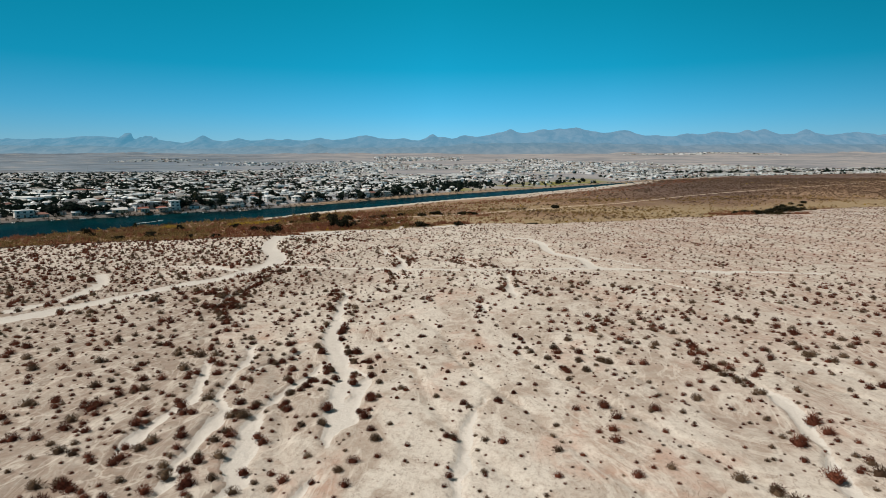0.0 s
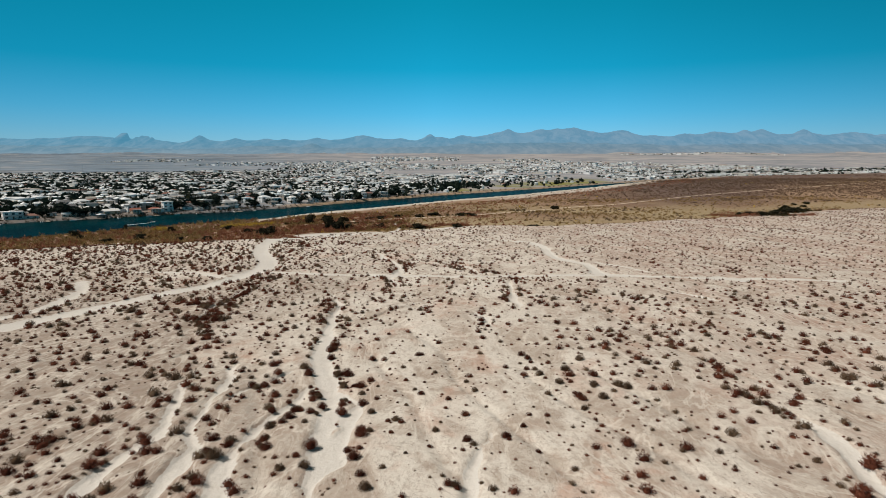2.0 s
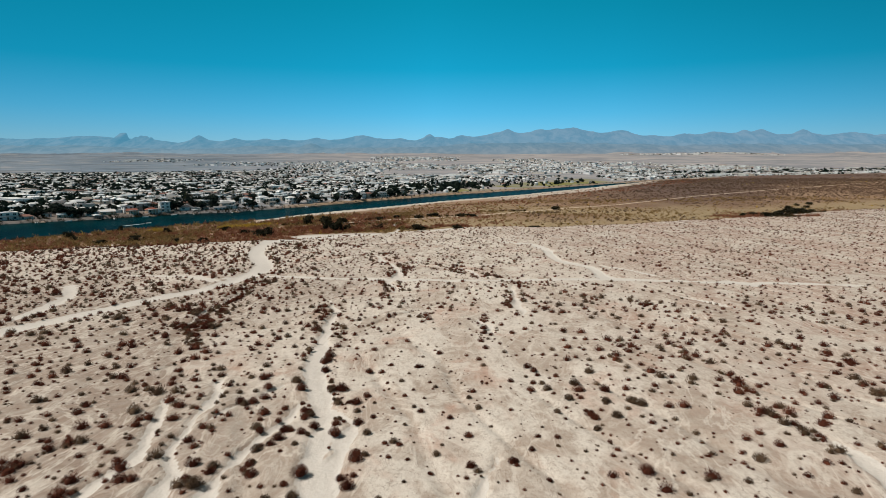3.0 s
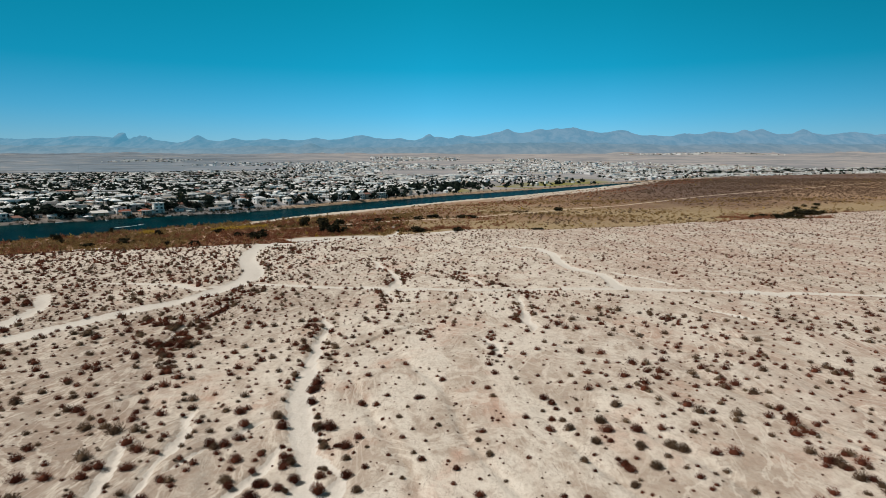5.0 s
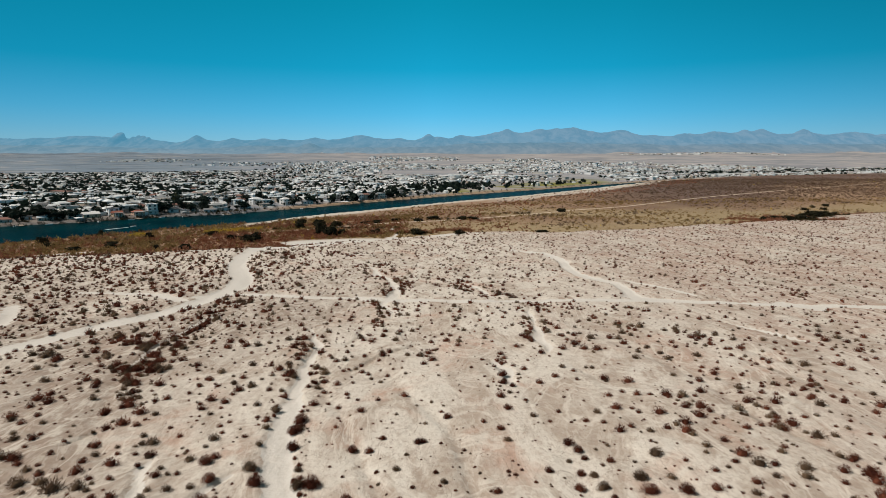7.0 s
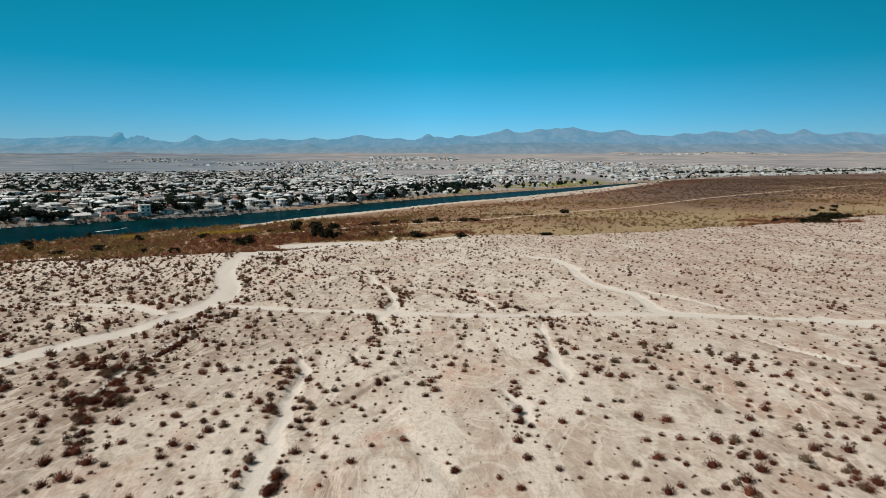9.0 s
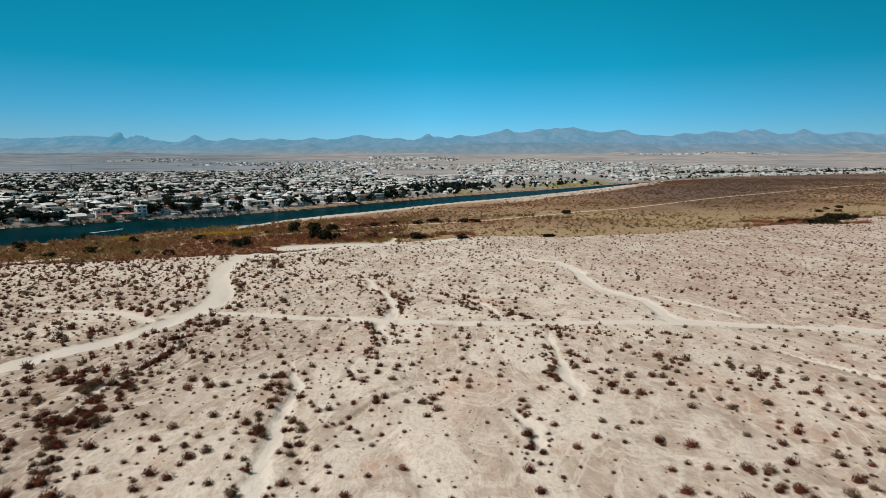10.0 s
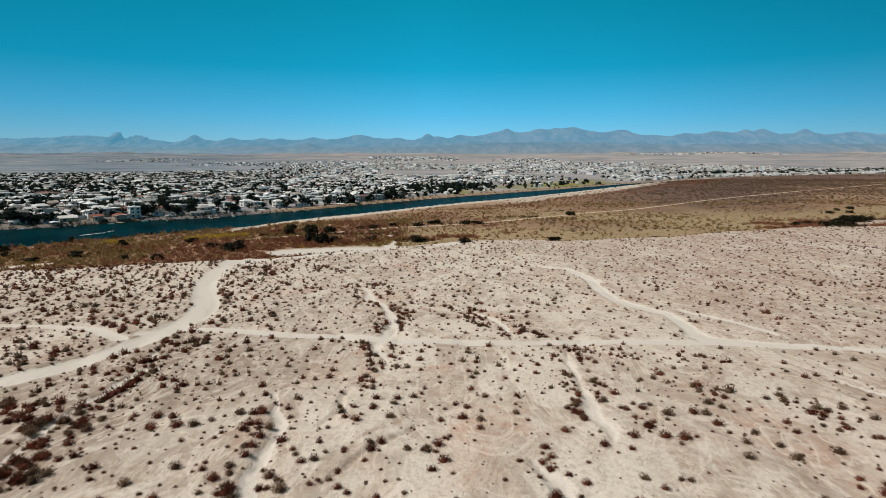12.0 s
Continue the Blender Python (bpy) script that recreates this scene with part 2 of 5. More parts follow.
CONCRETE = plain_material("concrete", (0.46, 0.42, 0.37), (0.34, 0.30, 0.26), 0.9, 0.6)
DECKING = plain_material("weathered_decking", (0.33, 0.28, 0.23), (0.22, 0.18, 0.15), 0.9, 2.0)
STEEL = plain_material("galvanised_steel", (0.40, 0.41, 0.42), (0.30, 0.31, 0.32), 0.5, 3.0, 0.6)
HULL = plain_material("white_gelcoat", (0.80, 0.80, 0.78), (0.72, 0.72, 0.71), 0.3, 1.0)
FOAM = plain_material("white_foam", (0.75, 0.80, 0.80), (0.45, 0.58, 0.62), 0.9, 0.6)
STONE = plain_material("brown_stone", (0.30, 0.23, 0.18), (0.20, 0.15, 0.12), 0.95, 1.2)
TRACK = plain_material("pale_track_sand", (0.62, 0.53, 0.42), (0.52, 0.43, 0.33), 0.95, 0.5)
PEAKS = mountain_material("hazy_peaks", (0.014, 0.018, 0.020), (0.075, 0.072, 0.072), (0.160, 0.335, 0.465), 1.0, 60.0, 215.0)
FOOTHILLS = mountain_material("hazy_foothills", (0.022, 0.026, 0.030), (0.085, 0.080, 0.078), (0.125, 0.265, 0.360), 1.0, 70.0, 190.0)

# ---- mesh helpers ----
def mesh_of(name, verts, faces, *materials, slots=None, smooth=False):
    me = bpy.data.meshes.new(name)
    me.from_pydata([tuple(v) for v in verts], [], [tuple(f) for f in faces])
    for material in materials:
        me.materials.append(material)
    if slots is not None:
        me.polygons.foreach_set("material_index", np.asarray(slots, np.int32))
    if smooth:
        me.polygons.foreach_set("use_smooth", np.ones(len(me.polygons), bool))
    me.update()
    return me


def triangles(name, verts, faces, *materials):
    """A mesh of triangles from arrays, quickly."""
    me = bpy.data.meshes.new(name)
    verts, faces = np.asarray(verts, np.float32), np.asarray(faces, np.int32)
    me.vertices.add(len(verts))
    me.vertices.foreach_set("co", verts.ravel())
    me.loops.add(faces.size)
    me.loops.foreach_set("vertex_index", faces.ravel())
    me.polygons.add(len(faces))
    me.polygons.foreach_set("loop_start", np.arange(0, faces.size, 3, dtype=np.int32))
    me.polygons.foreach_set("use_smooth", np.ones(len(faces), bool))
    for material in materials:
        me.materials.append(material)
    me.update(calc_edges=True)
    return me


def part(name, me, parent, label="", at=None):
    """One mesh object as a part of a thing."""
    ob = new(name, me)
    ob.parent = parent
    if at is not None:
        ob.matrix_basis = at
    return tagged(ob, label) if label else ob


def box(x0, y0, z0, x1, y1, z1):
    v = [(x, y, z) for z in (z0, z1) for x, y in ((x0, y0), (x1, y0), (x1, y1), (x0, y1))]
    f = [(3, 2, 1, 0), (4, 5, 6, 7), (0, 1, 5, 4), (1, 2, 6, 5), (2, 3, 7, 6), (3, 0, 4, 7)]
    return v, f


def joined(*pieces):
    verts, faces = [], []
    for v, f in pieces:
        n = len(verts)
        verts += list(v)
        faces += [tuple(i + n for i in face) for face in f]
    return verts, faces


def tube(points, radii, sides=6):
    """A tapered limb along points."""
    verts, faces = [], []
    for n, (p, r) in enumerate(zip(points, radii)):
        a, b = Vector(points[max(n - 1, 0)]), Vector(points[min(n + 1, len(points) - 1)])
        q = (b - a).to_track_quat("Z", "Y")
        for s in range(sides):
            t = 2 * math.pi * s / sides
            verts.append(tuple(Vector(p) + q @ Vector((r * math.cos(t), r * math.sin(t), 0))))
    for n in range(len(points) - 1):
        for s in range(sides):
            t = (s + 1) % sides
            faces.append((n * sides + s, n * sides + t, (n + 1) * sides + t, (n + 1) * sides + s))
    faces.append(tuple(range(sides))[::-1])
    faces.append(tuple(range((len(points) - 1) * sides, len(points) * sides)))
    return verts, faces


def spread(rng, variants, x, y, z, size, tall=None):
    """Many turned and scaled copies of a few triangle clumps as one pair of arrays."""
    verts, faces, start = [], [], 0
    pick, turn = rng.integers(0, len(variants), len(x)), rng.uniform(0, 2 * math.pi, len(x))
    tall = size if tall is None else tall
    for k, (v, f) in enumerate(variants):
        i = np.nonzero(pick == k)[0]
        if not len(i):
            continue
        c, s = (np.cos(turn[i]) * size[i])[:, None], (np.sin(turn[i]) * size[i])[:, None]
        w = np.stack([v[:, 0] * c - v[:, 1] * s + x[i][:, None], v[:, 0] * s + v[:, 1] * c + y[i][:, None], v[:, 2] * tall[i][:, None] + z[i][:, None]], -1)
        verts.append(w.reshape(-1, 3))
        faces.append((f[None] + (start + len(v) * np.arange(len(i)))[:, None, None]).reshape(-1, 3))
        start += len(v) * len(i)
    return np.concatenate(verts), np.concatenate(faces)


def shrub_stems(rng, count, height=0.8):
    """Thin stems that fan out from the root: about 1 m across."""
    verts, faces = [], []
    for n in range(count):
        a, lean = rng.uniform(0, 2 * math.pi), rng.uniform(0.1, 1.25)
        d = np.array([math.cos(a) * math.sin(lean), math.sin(a) * math.sin(lean), math.cos(lean) * height / 0.55])
        side = np.array([-math.sin(a), math.cos(a), 0.0])
        long = rng.uniform(0.32, 0.56)
        base = d * 0.03
        base[2] = -0.03
        w = rng.uniform(0.012, 0.03)
        verts += [base - side * w, base + side * w, d * long]
        faces.append((3 * n, 3 * n + 1, 3 * n + 2))
    return np.array(verts), np.array(faces)


def shrub_leaves(rng, count, height=0.62, leaf=0.10, hollow=0.15, thin=0.2, long=2.6):
    """A ragged, spiky half dome of twigs, about 1 m across, dense at its foot."""
    verts, faces = [], []
    lumps = [(rng.uniform(0, 2 * math.pi), rng.uniform(0.5, 1.2)) for _ in range(5)]
    for n in range(count):
        a, lean = rng.uniform(0, 2 * math.pi), math.acos(rng.uniform(0.02, 1.0) ** 1.25)
        bulge = 0.85 + sum(0.20 * max(math.cos(a - b), 0) ** 5 * k for b, k in lumps)
        r = (hollow + (1 - hollow) * rng.uniform(0, 1) ** 0.8) * 0.46 * bulge
        ray = np.array([math.cos(a) * math.sin(lean), math.sin(a) * math.sin(lean), math.cos(lean) * height / 0.5])
        p = ray * r
        out = 0.55 * ray + rng.normal(0, 0.32, 3)
        out[2] += 0.45
        out /= np.linalg.norm(out)
        side = np.cross(out, rng.normal(0, 1, 3))
        side /= np.linalg.norm(side) + 1e-6
        s = leaf * rng.uniform(0.6, 1.4)
        verts += [p - side * s * thin, p + side * s * thin, p + out * s * long * rng.uniform(0.55, 1.1)]
        faces.append((3 * n, 3 * n + 1, 3 * n + 2))
    return np.array(verts), np.array(faces)


def shrub_fan(rng, slivers, wide, long, sides=7, height=0.56):
    """A dry bush about 1 m across: a small dense heart under a haze of thin twigs that point up and outwards."""
    lumps = [(rng.uniform(0, 2 * math.pi), rng.uniform(0.2, 1.2)) for _ in range(5)]

    def shell(a, up):
        bulge = 0.74 + sum(0.22 * max(math.cos(a - b), 0) ** 3 * k for b, k in lumps)
        return np.array([math.cos(a) * math.cos(up) * 0.42 * bulge, math.sin(a) * math.cos(up) * 0.42 * bulge, math.sin(up) * height * (0.55 + 0.4 * bulge)])

    verts, faces = [], []
    for r in range(2):
        for n in range(sides):
            verts.append(shell(2 * math.pi * (n + 0.5 * r) / sides, 0.62 * r) * rng.uniform(0.42, 0.66) - (0, 0, 0.05 * (1 - r)))
    top = len(verts)
    verts.append(np.array([0.0, 0.0, height * 0.5]))
    for n in range(sides):
        k = (n + 1) % sides
        faces += [(n, k, n + sides), (k, k + sides, n + sides), (n + sides, k + sides, top)]
    for _ in range(slivers):
        p = shell(rng.uniform(0, 2 * math.pi), math.asin(rng.uniform(0.0, 1.0)))
        p = p * rng.uniform(0.25, 1.0) ** 0.55
        out = p / (np.linalg.norm(p) + 1e-6) + rng.normal(0, 0.42, 3) + (0, 0, 0.3)
        out /= np.linalg.norm(out)
        side = np.cross(out, rng.normal(0, 1, 3))
        side *= wide * rng.uniform(0.5, 1.4) / (np.linalg.norm(side) + 1e-6)
        reach, k = long * rng.uniform(0.5, 1.4), len(verts)
        verts += [p - out * reach * 0.5 - side, p - out * reach * 0.5 + side, p + out * reach * 0.5]
        faces.append((k, k + 1, k + 2))
    return np.array(verts), np.array(faces)


def crown_leaves(rng, count, lobes=7, leaf=0.12):
    """Leaf sprays in several lobes round a crown of about 1 m across and 1 m high, centred 0.5 m up."""
    middle = [np.array([rng.uniform(-0.26, 0.26), rng.uniform(-0.26, 0.26), rng.uniform(0.3, 0.75)]) for _ in range(lobes)]
    verts, faces = [], []
    for n in range(count):
        c, k = middle[n % lobes], rng.normal(0, 1, 3)
        k /= np.linalg.norm(k)
        p = c + k * rng.uniform(0.1, 0.26) * (1, 1, 0.85)
        side = np.cross(k, rng.normal(0, 1, 3))
        side /= np.linalg.norm(side) + 1e-6
        up = np.cross(side, k) + k * rng.uniform(-0.2, 0.6)
        s = leaf * rng.uniform(0.6, 1.5)
        verts += [p - side * s * 0.6, p + side * s * 0.6, p + up * s]
        faces.append((3 * n, 3 * n + 1, 3 * n + 2))
    return np.array(verts), np.array(faces)


# ---- the lie of the land ----
WATER = -13.0


def lattice(ix, iy, seed):
    v = np.sin(ix * 127.1 + iy * 311.7 + seed * 74.7) * 43758.5453
    return v - np.floor(v)


def grain(x, y, size, seed=0, octaves=3):
    """Soft noise about 0, from -1 to 1, with lumps of that many metres."""
    total, gain, weight = 0.0, 1.0, 0.0
    for o in range(octaves):
        u, v = np.asarray(x, float) / size * 2**o, np.asarray(y, float) / size * 2**o
        iu, iv = np.floor(u), np.floor(v)
        a, b = u - iu, v - iv
        a, b = a * a * (3 - 2 * a), b * b * (3 - 2 * b)
        n = (lattice(iu, iv, seed + o) * (1 - a) + lattice(iu + 1, iv, seed + o) * a) * (1 - b)
        n = n + (lattice(iu, iv + 1, seed + o) * (1 - a) + lattice(iu + 1, iv + 1, seed + o) * a) * b
        total, weight, gain = total + gain * (2 * n - 1), weight + gain, gain * 0.5
    return total / weight


def step(a, b, v):
    s = np.clip((v - a) / (b - a), 0, 1)
    return s * s * (3 - 2 * s)


def near_line(x, y, line):
    """The distance to a line of points, and how far along it (0 to 1) the nearest place is."""
    best, along = np.full(np.shape(x), 1e9), np.zeros(np.shape(x))
    for n in range(len(line) - 1):
        (ax, ay), (bx, by) = line[n], line[n + 1]
        dx, dy = bx - ax, by - ay
        s = np.clip(((x - ax) * dx + (y - ay) * dy) / (dx * dx + dy * dy), 0, 1)
        d = np.hypot(x - ax - s * dx, y - ay - s * dy)
        along = np.where(d < best, (n + s) / (len(line) - 1), along)
        best = np.minimum(best, d)
    return best, along


# the rim of the desert terrace, and the two banks of the river
RIM_X = [-900, -400, -300, -176, -125, -72, -17, 19, 60, 100, 140, 180, 255, 316, 500, 1200, 3000]
RIM_Y = [-300, 120, 180, 240, 256, 268, 290, 310, 306, 310, 330, 350, 384, 410, 500, 900, 2000]
NEAR_X = [-1200, -500, -225, -194, -162, -116, -100, -64, 10, 92, 190, 332, 534, 800, 1600, 3000, 5000]
NEAR_Y = [-700, 50, 325, 362, 402, 449, 490, 537, 651, 753, 888, 1068, 1346, 1640, 2190, 2800, 3500]
FAR_X = [-1200, -500, -290, -250, -215, -170, -140, -105, -60, 10, 110, 225, 388, 595, 800, 1600, 3000, 5000]
FAR_Y = [-560, 190, 425, 455, 492, 520, 560, 605, 675, 773, 897, 1035, 1243, 1478, 1690, 2220, 2840, 3540]


def ground_height(x, y):
    x, y = np.asarray(x, float), np.asarray(y, float)
    rim = y - np.interp(x, RIM_X, RIM_Y) + 9 * grain(x, y, 38, 3) + 4 * grain(x, y, 9, 13)
    # the terrace falls gently towards the river
    slope = 1.9 + 0.02 * 250 * np.tanh(x / 250) - 0.022 * (np.clip(y, -400, 500) - 60)
    terrace = slope + 0.55 * grain(x, y, 55, 1) + 0.22 * grain(x, y, 12, 2) * step(-300, -100, -np.abs(x) )
    terrace = terrace + 0.07 * grain(x, y, 3.4, 14, 2)
    rills = np.abs(grain(x * 1.0 + 0.35 * y, y * 0.25, 9, 5, 2))
    terrace = terrace - 0.24 * (1 - step(0.0, 0.22, rills))
    bank = y - np.interp(x, NEAR_X, NEAR_Y)
    plain = -8.6 - 2.6 * step(-160, -15, bank) + 0.4 * grain(x, y, 60, 6) + 6 * step(150, 400, x) * step(-1500, -200, bank) * 0.6
    land = terrace + (plain - terrace) * step(-6, 14, rim)
    land = np.maximum(land, plain - 0.5)
    # the river bed
    far = y - np.interp(x, FAR_X, FAR_Y)
    wobble = 4 * grain(x, y, 25, 8)
    land = land + (-17 - land) * step(-9, 6, bank + wobble)
    # the town's shore and the long slope behind it
    away = np.clip(far, 0, None)
    town = -11.2 + 1.5 * step(10, 60, far) + 0.5 * grain(x, y, 120, 9)
    deep = np.clip((y - 900) / 3900, 0, None)
    town = town + 158 * deep**2 * step(0, 600, away) + 5 * deep * grain(x, y, 300, 10)
    land = np.where(far > -30, np.maximum(land, -17 + (town + 17) * step(-6, 5, far + wobble)), land)
    # bluffs and low hills on the far slope
    hills = step(2700, 3400, y) * (step(150, 900, x) * 10 * step(0.0, 0.5, grain(x, y, 420, 11)) + 9 * grain(x, y, 500, 12))
    return land + hills

# tracks and dry washes on the terrace: half width in metres, and their line
DIRT_ROAD = [(-108, 60), (-92, 86), (-80, 105), (-72, 119), (-66.1, 130.5), (-61.6, 139.2), (-57.1, 146.2), (-53, 154.8), (-50.2, 165), (-49.2, 176), (-50.3, 187), (-56.5, 203), (-62.2, 217.5), (-65.8, 235), (-67.6, 252), (-70, 275)]
CROSS_TRACK = [(-54, 166), (-46.6, 167.4), (-36.6, 165.4), (-27.4, 161.7), (-17.2, 159.8), (-7.2, 155.9), (0.7, 154.3), (11.3, 152.5), (20.5, 152.6), (29.5, 152), (42.5, 150.2), (54.2, 147.1), (67.1, 144.6), (95, 138)]
TRACKS = [
    (2.7, DIRT_ROAD),
    (1.5, CROSS_TRACK),
    (1.4, [(27.7, 238.3), (37.2, 226.1), (39.8, 211.5), (38.6, 196.7), (38.2, 184.5), (40, 177.3), (44, 169.8), (43.7, 159.2), (43, 151.2)]),
    (1.0, [(46.3, 175.6), (51.6, 167.5), (55, 158), (56.6, 148.1)]),
    (1.31, [(-86.1, 174.9), (-75, 173), (-64.1, 169), (-56, 162)]),
    (1.6, [(-84, 112), (-80, 128), (-84, 146), (-92, 160)]),
    (0.6, [(49.2, 134.4), (53.4, 127.8), (56.6, 122.3), (59.4, 117.6)]),
    (1.3, [(41.9, 154.2), (48.9, 150.1), (55.8, 147)]),
    (1.6, [(69.8, 146), (73, 143.2), (73.9, 140.4)]),
    (2.6, [(-165.9, 269.7), (-157.6, 276.5), (-148.4, 283.2)]),
]
WASHES_NEAR = [
    (1.35, [(-16.6, 98), (-16, 91), (-15.2, 86), (-13.8, 81), (-12.4, 77)]),
    (0.45, [(-17.6, 83.7), (-18.9, 82), (-20.3, 79.3), (-22, 76.6), (-23.1, 73.1), (-24.8, 70.5)]),
    (0.7, [(-26.5, 88), (-26.6, 82.4), (-25.5, 77.2), (-25.2, 72.3)]),
    (0.95, [(-15, 84), (-13.3, 79), (-11.5, 73), (-10.6, 68)]),
    (0.5, [(-14, 80), (-16, 71), (-17.3, 64.2), (-18.1, 58)]),
    (0.8, [(-12.7, 77.8), (-8.5, 69.2), (-7.8, 63.1), (-8.1, 56.8), (-8.4, 52.8)]),
    (0.8, [(-31.5, 80), (-30.6, 75.1), (-29.6, 70.2), (-27.4, 63.4), (-28.5, 58.9), (-29.2, 56.5), (-28.8, 50), (-28, 40)]),
    (0.8, [(-26.1, 80.3), (-25.5, 74), (-24.2, 65.2), (-22.1, 60.8), (-22.5, 54.2), (-22.4, 47.6), (-21.7, 43.2), (-21, 34)]),
    (0.85, [(-17.3, 64.2), (-18.3, 56), (-17.4, 49.9), (-17.5, 47.1), (-16.6, 44.3), (-17.8, 38)]),
    (0.7, [(6.7, 62.1), (4, 53.2), (3.2, 48.5), (3.2, 40.6), (3, 30)]),
    (0.9, [(38.2, 67.5), (39.4, 60), (37.8, 53.2), (35.8, 46.8), (34.3, 41.7), (33, 34)]),
]
WASHES_FAR = [
    (0.8, [(-21, 137.4), (-21.2, 133.7), (-19.9, 129.1), (-19.1, 124.4), (-18.8, 118.8), (-17.2, 107.8), (-16.2, 90.7), (-13.1, 79), (-10.3, 65.2), (-9.3, 56.9), (-9.4, 49.4), (-9.9, 41.2), (-11, 30)]),
    (0.9, [(-19.7, 214.6), (-16.3, 198), (-9.7, 179.5), (-8, 164.3), (-9.6, 154.9), (-9.2, 147.6), (-8.1, 137.3)]),
    (0.65, [(2, 183.5), (7.9, 174.3), (10.9, 166.3), (12.8, 162.5), (12.8, 155)]),
    (0.65, [(20, 151), (18.9, 142.2), (18.1, 134.9), (17.9, 129), (17.4, 122.2), (17.7, 115.5)]),
    (0.7, [(8.2, 115.8), (9.2, 111.1), (9.9, 108.1), (9.9, 100)]),
    (0.7, [(-45.8, 165.4), (-43.7, 147.7), (-43.6, 142.4), (-43.2, 135.5), (-44.3, 130), (-44.5, 125.8), (-44, 119.4), (-42.9, 110)]),
]
WASHES = WASHES_NEAR + WASHES_FAR
SANDY = TRACKS + WASHES
# small steep-sided cuts that the rain has made
CUTS = [
    [(-11.4, 110.1), (-8.9, 113.7), (-7.4, 116.9), (-5.8, 117.9), (-3.6, 120.1), (-2.8, 121.9)],
    [(-13.4, 122.3), (-12.5, 126.5), (-11.8, 133)],
    [(-36.2, 67.7), (-37.7, 65), (-38.7, 62.2), (-38.2, 58.6)],
    [(-36.1, 92.6), (-37, 90.9), (-37.6, 89.7)],
    [(-47.8, 152), (-45.3, 145), (-43.8, 141.4)],
]
# tracks on the flood plain
PLAIN_TRACKS = [
    (3.4, [(-67, 250), (-63, 259), (-55, 265), (-45, 269), (-29, 276), (-19, 284), (-17, 300), (-20.1, 327.9)]),
    (0.9, [(-20.1, 327.9), (-18.4, 343), (-22.7, 365.4), (-23, 372)]),
    (2.6, [(-118, 324), (-109.8, 331), (-106.6, 336.4), (-92.2, 353.8), (-77.3, 361.7), (-66.3, 371.1), (-51.9, 383.9), (-37.5, 395), (-22.2, 407), (8, 419), (34.3, 436), (62.6, 455.9), (113.2, 503.8), (171.5, 547.2), (258.6, 623.8), (364.6, 704.5), (508.5, 826.6), (756.9, 1032), (1300, 1420)]),
]


def sandiness(x, y):
    s = np.zeros(np.shape(x))
    for half, line in SANDY:
        wander = 1.0 if half < 1.0 else 0.0
        d, along = near_line(x + wander * 1.5 * grain(x, y, 8, 15), y + wander * grain(x, y, 8, 16), line)
        if half < 1.3:
            d = d + 1.1 * half * (1 - step(0.0, 0.30, along) * step(0.0, 0.30, 1 - along))
        d = d + (0.12 * half + 0.3) * grain(x, y, 3.5, 17) + (0.85 * half * grain(x, y, 8, 18) if half < 1.3 else 0)
        s = np.maximum(s, 1 - step(half * 0.75, half * 1.3, d))
    for half, line in PLAIN_TRACKS[:2]:
        d, _ = near_line(x, y, line)
        s = np.maximum(s, 1 - step(half * 0.7, half * 1.4, d))
    d, _ = near_line(x, y, [(-64, 309), (-46, 314), (-28, 318), (-12, 304), (4, 300)])
    s = np.maximum(s, 1 - step(5, 11, d + 4 * grain(x, y, 12, 19)))
    return s


def rim_side(x, y):
    return y - np.interp(x, RIM_X, RIM_Y) + 9 * grain(x, y, 38, 3) + 4 * grain(x, y, 9, 13)


def near_bank(x, y):
    return y - np.interp(x, NEAR_X, NEAR_Y)


def far_bank(x, y):
    return y - np.interp(x, FAR_X, FAR_Y)


# ---- the ground ----
def graded(low, fine_from, fine_to, high, cell, growth):
    """Grid lines that are cell apart in the middle and grow wider outwards."""
    up, down = [fine_to], [fine_from]
    while up[-1] < high:
        up.append(up[-1] + cell + growth * (up[-1] - fine_to))
    while down[-1] > low:
        down.append(down[-1] - cell - growth * (fine_from - down[-1]))
    return np.array(down[:0:-1] + list(np.arange(fine_from, fine_to, cell)) + up)


